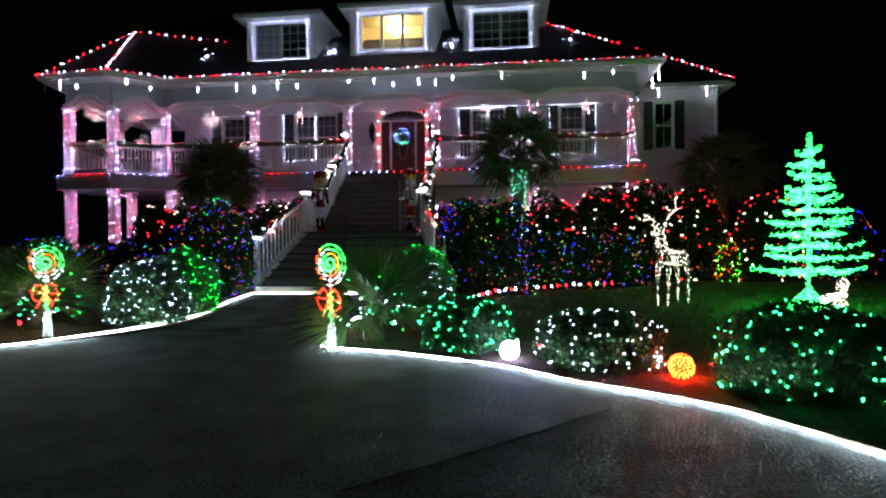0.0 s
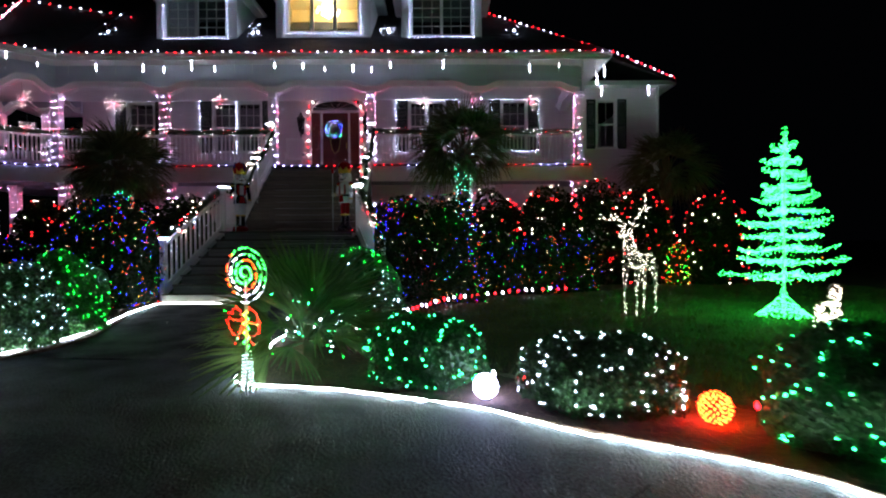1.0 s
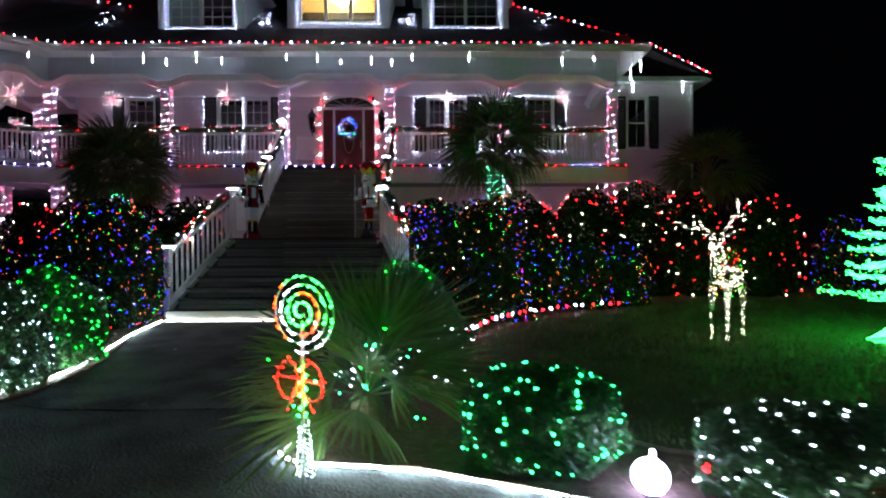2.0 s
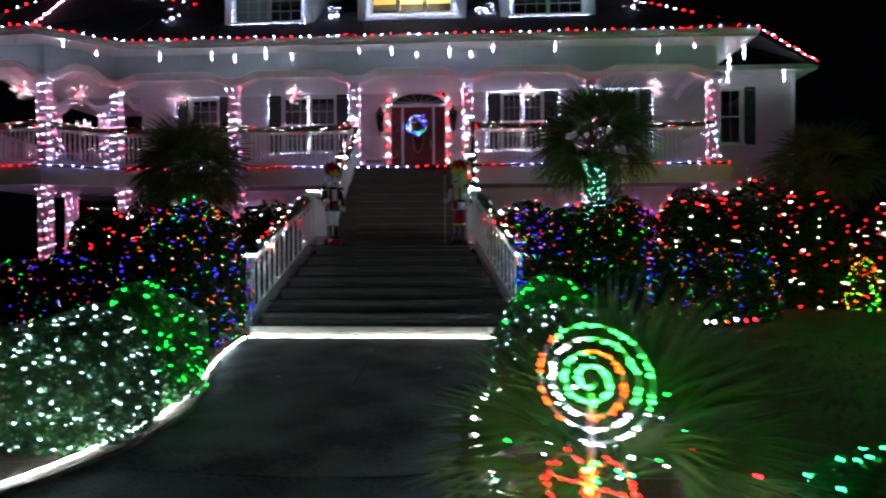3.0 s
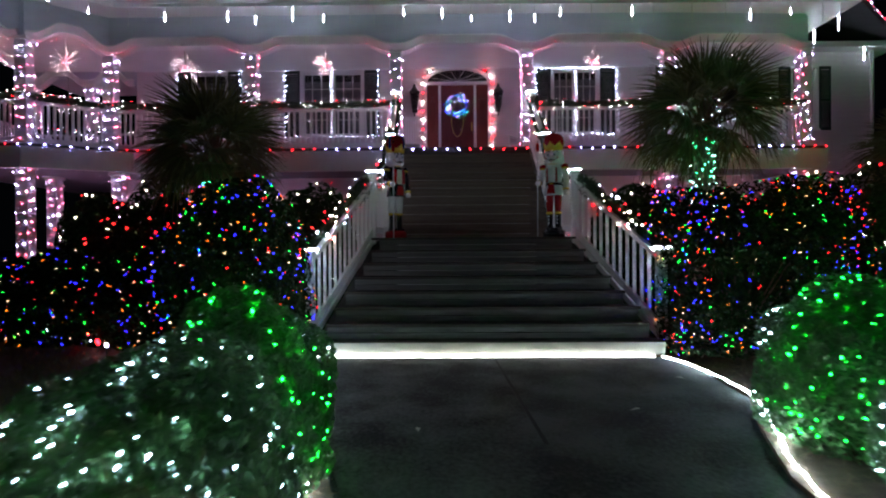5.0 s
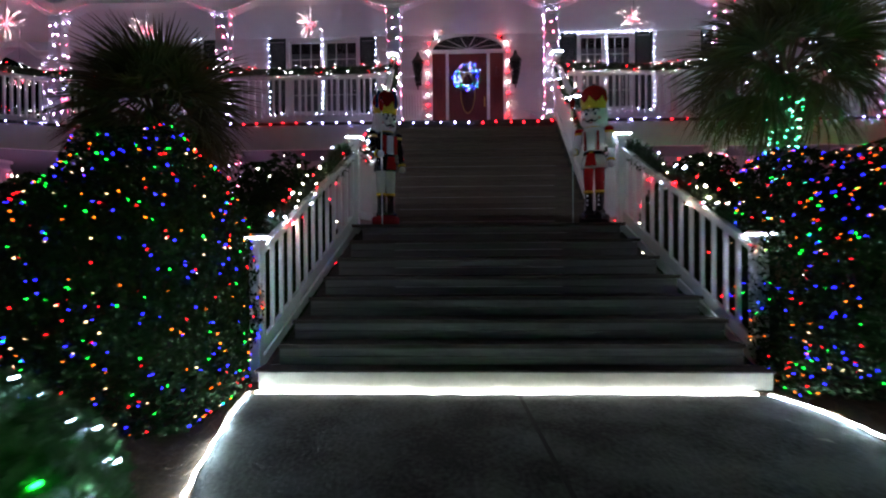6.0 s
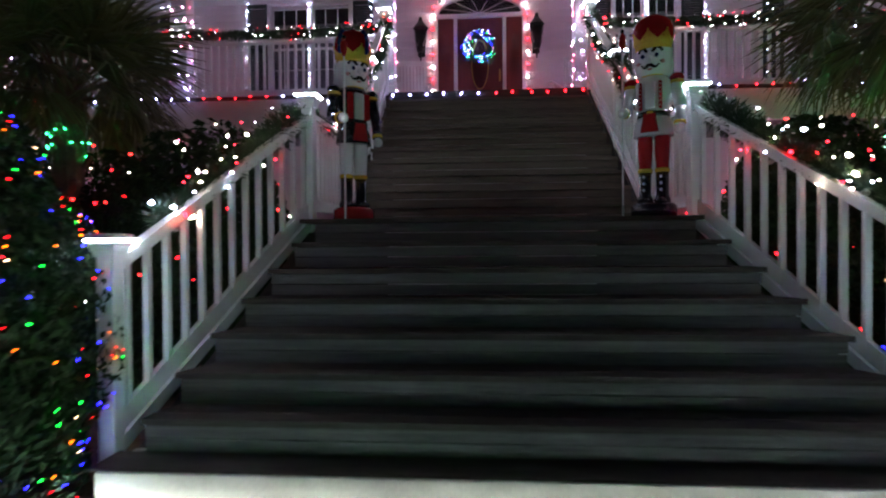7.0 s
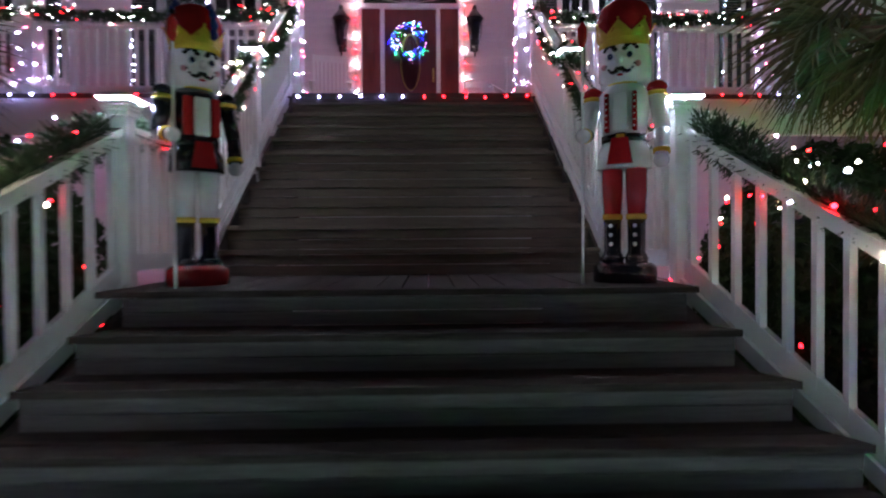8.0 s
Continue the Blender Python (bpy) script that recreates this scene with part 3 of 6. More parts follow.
def wall_with_holes(name, x0, x1, z0, z1, y, holes, label, thick=0.18):
    s = Solid()
    xs = sorted({x0, x1, *[h[0] for h in holes], *[h[1] for h in holes]})
    for a, b in zip(xs, xs[1:]):
        zs = [z0, z1]
        for h in holes:
            if h[0] < (a + b) / 2 < h[1]:
                zs += [h[2], h[3]]
        zs.sort()
        for c, d in zip(zs[::2], zs[1::2]):
            s.box(a, b, y, y + thick, c, d)
    ob = new(name, s.data(name, m_siding))
    tagged(ob, label, "wall", "", "structure")
    lap_siding(ob, x0, x1, z0, z1, y - 0.001, holes)
    return ob


DOORX = -0.16
win = [(-4.55, -2.87, 4.55, 6.3), (-7.65, -6.75, 4.75, 6.3), (2.55, 3.78, 4.55, 6.3), (5.9, 6.75, 4.55, 6.3)]
holes = win + [(DOORX - 0.86, DOORX + 0.86, DECK, 6.42)]
front = wall_with_holes("wall_front", WALL_L, WALL_R, DECK, 6.42, WALLY, holes, "pale lap-sided front wall of the porch")
WINGY, WING_R = 8.95, 11.72
wing = wall_with_holes("wall_wing", 8.1, WING_R, 0.0, 6.95, WINGY, [(9.45, 10.1, 4.67, 6.38)], "pale lap-sided wing wall at the house's end")
tagged(new("wall_side", Solid().box(WING_R - 0.18, WING_R, WINGY + 0.18, 16, 0, 6.95).data("wall_side", m_siding)), "pale side wall of the wing", "wall", "", "structure")
tagged(new("wall_left", Solid().box(WALL_L, WALL_L + 0.18, WALLY + 0.18, 16, 0, 6.95).data("wall_left", m_siding)), "pale left wall of the house", "wall", "", "structure")
tagged(new("wall_back", Solid().box(WALL_L, WING_R, 15.8, 16, 0, 6.95).data("wall_back", m_siding)), "back wall of the house", "wall", "", "structure")
low = tagged(new("wall_lower", Solid().box(WALL_L, 7.6, 7.6, 7.78, 0, 3.2).data("wall_lower", m_siding)), "pale lower storey wall under the porch", "wall", "", "structure")
lap_siding(low, WALL_L, 7.6, 1.2, 3.2, 7.598, [], 0.2)
tagged(new("wall_interior", Solid().box(WALL_L + 0.2, 7.4, WALLY + 1.2, WALLY + 1.3, DECK, 6.4).data("wall_interior", m_room)), "front room wall with dimness in its grey colour", "wall", "", "structure")


def window(name, x0, x1, z0, z1, y, cols, rows, sashes, shutters=0.0, label="white window with divided panes", rec=0.06):
    ob = thing(name, label, "window", "house windows", "structure", ((x0 + x1) / 2, y, z0))
    w, h = (x1 - x0) / 2, z1 - z0
    t = 0.07
    fr = Solid().box(-w - t, w + t, -0.045, 0.03, h, h + t, 0.004).box(-w - t, -w, -0.045, 0.03, 0, h, 0.004).box(w, w + t, -0.045, 0.03, 0, h, 0.004)
    part("window_frame", fr, m_white, ob)
    part("window_sill", Solid().box(-w - t - 0.03, w + t + 0.03, -0.08, 0.03, -0.06, 0, 0.006), m_white, ob)
    for s in range(sashes):
        a = -w + s * 2 * w / sashes
        b = a + 2 * w / sashes
        if s:
            part("mullion", Solid().box(a - 0.05, a + 0.05, -0.04, 0.03, 0, h, 0.004), m_white, ob)
            a += 0.05
        if s < sashes - 1:
            b -= 0.05
        sash = Solid().box(a, b, rec - 0.03, rec, h / 2 - 0.025, h / 2 + 0.025).box(a, a + 0.035, rec - 0.03, rec, 0, h).box(b - 0.035, b, rec - 0.03, rec, 0, h).box(a, b, rec - 0.03, rec, h - 0.04, h).box(a, b, rec - 0.03, rec, 0, 0.04)
        for i in range(1, cols):
            x = a + (b - a) * i / cols
            sash.box(x - 0.009, x + 0.009, rec - 0.024, rec - 0.004, 0, h)
        for j in range(1, rows):
            z = h * j / rows
            sash.box(a, b, rec - 0.024, rec - 0.004, z - 0.009, z + 0.009)
        part("sash", sash, m_white, ob)
        p = part("pane", Solid().box(a + 0.02, b - 0.02, rec - 0.016, rec - 0.01, 0.02, h - 0.02), m_glass, ob)
        p.visible_shadow = False
    if shutters:
        for sx in (-1, 1):
            x = sx * (w + t + shutters / 2 + 0.01)
            s = Solid().box(x - shutters / 2, x - shutters / 2 + 0.05, -0.05, -0.023, -0.05, h + 0.06).box(x + shutters / 2 - 0.05, x + shutters / 2, -0.05, -0.023, -0.05, h + 0.06)
            for z in (-0.05, h * 0.45, h - 0.02):
                s.box(x - shutters / 2 + 0.05, x + shutters / 2 - 0.05, -0.05, -0.023, z, z + 0.08)
            z = 0.04
            while z < h - 0.03:
                s.bar((x - shutters / 2 + 0.05, -0.036, z), (x + shutters / 2 - 0.05, -0.036, z), 0.01, 0.04, (0, -0.6, 1))
                z += 0.05
            part("shutter", s, m_shutter, ob, "dark green louvred shutter")
    return ob


window("window_1", *win[0], WALLY, 3, 4, 2, 0.42, "white double window with dark green shutters and lights round it")
window("window_2", *win[1], WALLY, 3, 4, 1, 0.38, "white single window with dark green shutters")
window("window_3", *win[2], WALLY, 3, 4, 2, 0.42, "white double window with dark green shutters and lights round it")
window("window_4", *win[3], WALLY, 3, 4, 1, 0.4, "white single window with dark green shutters and lights round it")
window("window_5", 9.45, 10.1, 4.67, 6.38, WINGY, 2, 2, 1, 0.33, "white window with dark green shutters on the wing")

# door with sidelights and fanlight
door = thing("door_1", "red-brown front door with oval glass, sidelights and an arched fanlight", "door", kind="structure", at=(DOORX, WALLY, DECK))
frame_ = Solid()
for x in (-0.9, -0.5, 0.5, 0.9):
    frame_.box(x - 0.035, x + 0.035, -0.05, 0.1, 0, 2.28, 0.004)
frame_.box(-0.93, 0.93, -0.055, 0.1, 2.26, 2.34, 0.004)
arch = [(0.9 * math.cos(a), 2.34 + 0.4 * math.sin(a)) for a in np.linspace(0, math.pi, 25)]
for (xa, za), (xb, zb) in zip(arch, arch[1:]):
    frame_.bar((xa, 0.0, za), (xb, 0.0, zb), 0.1, 0.08, (0, -1, 0))
part("door_frame", frame_, m_white, door, "white door frame")
fan = Solid().add([(x, 0.03, z) for x, z in arch] + [(x, 0.05, z) for x, z in arch], [list(range(25)), list(range(49, 24, -1))])
p = part("fanlight", fan, m_glass, door, "dark fanlight glass")
p.visible_shadow = False
s = Solid()
for a in np.linspace(0.4, math.pi - 0.4, 6):
    s.rod((0, 0.02, 2.36), (0.86 * math.cos(a), 0.02, 2.34 + 0.37 * math.sin(a)), 0.008, n=5)
part("fanlight_bar", s, m_white, door)
for sx in (-1, 1):
    x = sx * 0.7
    part("sidelight", Solid().box(x - 0.165, x + 0.165, 0.0, 0.05, 0.0, 2.26).box(x - 0.11, x + 0.11, -0.012, 0.0, 0.1, 0.6, 0.006), m_door, door, "red-brown sidelight panel")
    s = Solid().add([(x + 0.08 * math.cos(a), -0.004, 1.45 + 0.5 * math.sin(a)) for a in np.linspace(0, 6.2832, 25)[:-1]], [list(range(24))])
    part("sidelight_glass", s, m_glass, door)
s = Solid().box(-0.46, 0.46, -0.005, 0.045, 0.02, 2.25, 0.004)
for x in (-0.24, 0.24):
    s.box(x - 0.15, x + 0.15, -0.02, -0.005, 0.15, 0.6, 0.01)
leaf_ = part("door_leaf", s, m_door, door, "red-brown panelled door leaf")
s = Solid()
for a in np.linspace(0, 6.2832, 33)[:-1]:
    b = a + 6.2832 / 32
    s.bar((0.17 * math.cos(a), -0.012, 1.3 + 0.5 * math.sin(a)), (0.17 * math.cos(b), -0.012, 1.3 + 0.5 * math.sin(b)), 0.02, 0.03, (0, -1, 0))
part("oval_trim", s, m_brass, leaf_, "brass oval trim")
part("oval_glass", Solid().add([(0.16 * math.cos(a), -0.008, 1.3 + 0.49 * math.sin(a)) for a in np.linspace(0, 6.2832, 33)[:-1]], [list(range(32))]), m_glass, leaf_)
part("door_handle", Solid().box(0.385, 0.425, -0.02, -0.005, 0.95, 1.2, 0.004).rod((0.405, -0.05, 1.0), (0.405, -0.05, 1.15), 0.011).rod((0.405, -0.05, 1.15), (0.405, -0.01, 1.17), 0.01), m_brass, leaf_, "brass door handle")

# deck, fascia, posts and columns
BAY = [(-11.75, 4.78), (-9.62, 4.66), (-7.75, 5.7)]
deck_outline = BAY + [(1.5, 5.7), (8.4, 5.92), (8.4, 8.6), (WALL_L, 8.6), (WALL_L, 11.0), (-12.6, 11.0), (-12.6, 6.0)]
tagged(new("floor", Solid().slab(deck_outline, DECK - 0.14, DECK).data("floor", m_deck)), "weathered wooden porch floor", "porch floor", "", "structure")
fas = Solid()
for (a, b) in zip(BAY[:-1] + [BAY[-1], (1.5, 5.7)], BAY[1:] + [(-1.62, 5.7), (8.4, 5.92)]):
    fas.bar((*a, 3.4), (*b, 3.4), 0.06, 0.4)
    fas.bar((*a, 3.17), (*b, 3.17), 0.1, 0.07)
fas.bar((8.4, 5.9, 3.4), (8.4, 8.6, 3.4), 0.06, 0.4).bar((-11.75, 4.78, 3.4), (-12.6, 6.0, 3.4), 0.06, 0.4).bar((-12.6, 6.0, 3.4), (-12.6, 11, 3.4), 0.06, 0.4)
tagged(new("trim", fas.data("trim", m_white)), "white painted fascia under the porch floor", "fascia", "", "structure")
# shade under the porch comes from the dim wall colour
tagged(new("ceiling_lower", Solid().slab(deck_outline, 3.2, 3.24).data("ceiling_lower", m_room)), "underside of the porch, its shade put into a dark colour", "ceiling", "", "structure")


def column(x, y, z0, z1, name="porch_column", label="square white porch column wrapped in red and white lights", w=0.13):
    ob = thing(name, label, "column", "porch columns", "", (x, y, z0))
    h = z1 - z0
    part("shaft", Solid().box(-w, w, -w, w, 0, h, 0.008), m_column, ob)
    part("base", Solid().box(-w - 0.03, w + 0.03, -w - 0.03, w + 0.03, 0, 0.16, 0.01), m_white, ob)
    part("capital", Solid().box(-w - 0.02, w + 0.02, -w - 0.02, w + 0.02, h - 0.22, h - 0.19, 0.004).box(-w - 0.04, w + 0.04, -w - 0.04, w + 0.04, h - 0.07, h, 0.01), m_white, ob)
    pts = []
    turns = h / 0.235
    n = int(turns * 6.37)
    for i in range(n):
        f = i / n
        a = f * turns * 6.2832 + x + rng.normal(0, 0.12)
        k = (w + (0.036 if f < 0.075 or f > 0.93 else 0.005)) / max(abs(math.cos(a)), abs(math.sin(a)))
        pts.append((k * math.cos(a), k * math.sin(a), 0.06 + f * (h - 0.12) + rng.normal(0, 0.018)))
    b = part("light_wrap", bulb_mesh("light_wrap", pts, 0.0122, g_pink), None, ob, "spiral of red and white lights", "stuff")
    s = Solid()
    for p, q_ in zip(pts, pts[1:]):
        s.rod(p, q_, 0.004, n=3)
    part("wire", s, m_wire, ob)
    return ob


BAYCOL = [(-11.45, 4.98), (-9.72, 4.9)]
for x, y in zip(COLX, COLY):
    column(x, y, DECK, 6.0)
for x, y in BAYCOL:
    column(x, y, DECK, 6.02)
    column(x, y, 0.0, 3.2, "porch_post", "square white post under the porch wrapped in red and white lights")
for x in (-12.3, -10.6):
    column(x, 8.6, DECK, 6.02)
for x in (-10.5, -8.47, -5.06, 4.8, 8.08):
    column(x, 6.4 if x > 0 else 6.3 if x > -9 else 6.9, 0.0, 3.2, "porch_post", "square white post under the porch wrapped in red and white lights")


# arched beam over the columns
def arched_beam(a, b, z_spring, z_arch, z_top, thick, name):
    """A beam face from a to b whose lower edge rises to a flat arch between its ends."""
    A, B = Vector((*a, 0)), Vector((*b, 0))
    L = (B - A).length
    d = (B - A) / L
    nrm = Vector((d.y, -d.x, 0))
    ramp = min(0.6, L * 0.34)
    prof = [(0.0, z_spring), (0.13, z_spring)]
    for i in range(1, 9):
        f = i / 8
        prof.append((0.13 + ramp * f, z_spring + (z_arch - z_spring) * (0.5 - 0.5 * math.cos(math.pi * f))))
    prof += [(L - x, z) for x, z in reversed(prof)]
    s, t = Solid(), Solid()
    box = [(0, 1, 2, 3), (7, 6, 5, 4), (0, 4, 5, 1), (3, 2, 6, 7), (0, 3, 7, 4), (1, 5, 6, 2)]
    for (xa, za), (xb, zb) in zip(prof, prof[1:]):
        if xb - xa < 1e-4:
            continue
        v = []
        for off in (-thick / 2, thick / 2):
            for x, z in ((xa, za), (xb, zb), (xb, z_top), (xa, z_top)):
                p = A + d * x + nrm * off
                v.append((p.x, p.y, z))
        s.add(v, box)
        # the trim leans out towards its top: lower strip, cove, upper fillet
        rows = ((0.02, -0.015), (0.035, 0.035), (0.085, 0.095), (0.13, 0.135), (0.13, 0.165))
        for (o0, h0), (o1, h1) in zip(rows, rows[1:]):
            v = []
            for x, z in ((xa, za), (xb, zb)):
                for off, h in ((-thick / 2 - o0, h0), (thick / 2 + o0, h0), (thick / 2 + o1, h1), (-thick / 2 - o1, h1)):
                    p = A + d * x + nrm * off
                    v.append((p.x, p.y, z + h))
            t.add(v, [(0, 1, 5, 4), (1, 2, 6, 5), (2, 3, 7, 6), (3, 0, 4, 7)])
    ob = tagged(new(name, s.data(name, m_frieze)), "grey painted beam above the porch columns", "beam", "", "structure")
    part("arch_trim", t, m_white, ob, "white moulded trim along the arches")
    return ob


line = BAYCOL + list(zip(COLX, COLY))
arch_lights = []
for a, b in zip(line, line[1:]):
    bay = a[0] < -9
    arched_beam(a, b, 5.97, 6.28 if bay else 6.15, 6.95, 0.24, "porch_beam")
    d = (Vector(b) - Vector(a)).normalized()
    for e, sgn in ((a, 1), (b, -1)):
        for i in range(7):
            f = i / 6
            arch_lights.append((e[0] + sgn * d.x * (0.15 + 0.5 * f) + d.y * 0.18, e[1] + sgn * d.y * (0.15 + 0.5 * f) - d.x * 0.18, 5.95 + 0.17 * f * f))
arched_beam((-12.3, 8.6), (-10.6, 8.6), 5.97, 6.28, 6.9, 0.2, "porch_beam")
arched_beam((-10.6, 8.6), (WALL_L, 8.6), 5.97, 6.28, 6.9, 0.2, "porch_beam")
arched_beam((-12.3, 8.6), (-11.45, 4.98), 5.97, 6.28, 6.9, 0.2, "porch_beam")
arched_beam((COLX[5], COLY[5]), (COLX[5], WALLY), 5.97, 6.15, 6.95, 0.24, "porch_beam")
ceil_outline = [(-11.5, 4.95), (-9.7, 4.9), (-8.5, 6.0), (1.46, 6.0), (8.2, 6.26), (8.2, 8.62), (WALL_L, 8.62), (WALL_L, 11), (-12.5, 11), (-12.5, 8.0)]
tagged(new("ceiling", Solid().slab(ceil_outline, 6.38, 6.42).data("ceiling", m_ceiling)), "pale boarded porch ceiling", "ceiling", "", "structure")

# eave, roof and dormers
EAVE = [(-12.0, 4.3), (-9.28, 4.02), (-7.95, 5.28), (8.85, 5.45)]
EZ = 6.89
soffit = [(-12.0, 4.3), (-9.28, 4.02), (-7.95, 5.28), (8.85, 5.45), (8.85, 8.9), (8.2, 8.9), (8.2, 6.3), (1.46, 6.12), (-8.6, 6.12), (-9.7, 5.1), (-11.5, 5.1), (-12.6, 8.0), (-13.0, 8.0)]
tagged(new("soffit", Solid().slab(soffit, EZ - 0.06, EZ - 0.03).data("soffit", m_white)), "white soffit under the porch eave", "soffit", "", "structure")
for a, b in zip(EAVE, EAVE[1:] + [(8.85, 8.6)]):
    ob = tagged(new("eave", Solid().bar((*a, EZ), (*b, EZ), 0.05, 0.16).data("eave", m_white)), "white eave board of the porch roof", "eave", "", "structure")
    d = (Vector(b) - Vector(a)).normalized() * 0.05
    part("gutter", Solid().bar((a[0] + d.y, a[1] - d.x, EZ + 0.05), (b[0] + d.y, b[1] - d.x, EZ + 0.05), 0.09, 0.1), m_white, ob, "white gutter")
tagged(new("soffit", Solid().slab([(8.85, 8.55), (12.15, 8.55), (12.15, 16.2), (WING_R, 16.2), (WING_R, WINGY), (8.85, WINGY)], 6.86, 6.9).data("soffit", m_white)), "white soffit under the wing eave", "soffit", "", "structure")
for a, b in (((8.85, 8.55), (12.15, 8.55)), ((12.15, 8.53), (12.15, 16.2))):
    tagged(new("eave", Solid().bar((*a, 6.94), (*b, 6.94), 0.06, 0.16).data("eave", m_white)), "white eave board of the wing", "eave", "", "structure")
tagged(new("downspout", Solid().rod((WING_R - 0.08, WINGY - 0.08, 6.85), (WING_R - 0.08, WINGY - 0.08, 0.1), 0.045).data("downspout", m_white)), "white downspout at the wing corner", "downspout", "", "structure")
SL = 0.74


def roof_plane(pts, name="roof", label="dark shingled roof plane"):
    V = [Vector(p) for p in pts]
    n = (V[1] - V[0]).cross(V[2] - V[0]).normalized()
    if n.z < 0:
        V.reverse()
        n = -n
    k = len(V)
    s = Solid().add([v[:] for v in V] + [(v - n * 0.1)[:] for v in V], [list(range(k)), list(range(2 * k - 1, k - 1, -1))] + [(i, k + i, k + (i + 1) % k, (i + 1) % k) for i in range(k)])
    return tagged(new(name, s.data(name, m_roof)), label, "roof", "", "structure")


RZ = EZ + 0.1
PK = (-11.2, 8.2, 9.85)
top = 12.0
main = roof_plane([(-7.95, 5.28, RZ), (8.85, 5.42, RZ), (8.75 - (top - 5.3), top, RZ + SL * (top - 5.3)), (-7.95 + 0.0, top, RZ + SL * (top - 5.3))])
roof_plane([(8.85, 5.42, RZ), (12.2, 8.5, 7.02), (8.75 - (top - 5.3), top, RZ + SL * (top - 5.3) - 0.02)])
roof_plane([(12.2, 8.5, 7.02), (12.2, 16, 7.02), (2.05, 14.0, RZ + SL * (top - 5.3)), (2.05, top, RZ + SL * (top - 5.3) - 0.02)])
roof_plane([(-12.0, 4.3, RZ), (-9.28, 4.02, RZ), PK])
roof_plane([(-9.28, 4.02, RZ), (-7.95, 5.28, RZ), (-7.95, 8.3, 9.3), PK])
roof_plane([(-12.0, 4.3, RZ), PK, (-13.1, 8.0, RZ)])
roof_plane([PK, (-7.95, 8.3, 9.3), (-7.95, top, RZ + SL * (top - 5.3)), (-13.1, top, RZ)])
roof_plane([(-13.1, top + 4, RZ), (12.2, top + 4, RZ), (2.05, top + 0.02, RZ + SL * (top - 5.3)), (-7.95, top + 0.02, RZ + SL * (top - 5.3))])
# shingle courses near the eave, proud of the plane
sh = Solid()
cos_, sin_ = 1 / math.hypot(1, SL), SL / math.hypot(1, SL)
for row in range(16):
    yy = 5.3 + row * 0.13
    z = RZ + (yy - 5.3) * SL
    x = -7.9 + (row % 2) * 0.15
    while x < 8.6 - (yy - 5.3):
        w = 0.29
        sh.add([(x, yy, z + 0.016), (x + w, yy, z + 0.016), (x + w, yy + 0.14, z + 0.14 * SL + 0.006), (x, yy + 0.14, z + 0.14 * SL + 0.006), (x, yy, z), (x + w, yy, z)], [(0, 1, 2, 3), (4, 5, 1, 0)])
        x += 0.3
part("shingles", sh, m_roof, main, "dark shingle courses", "stuff")


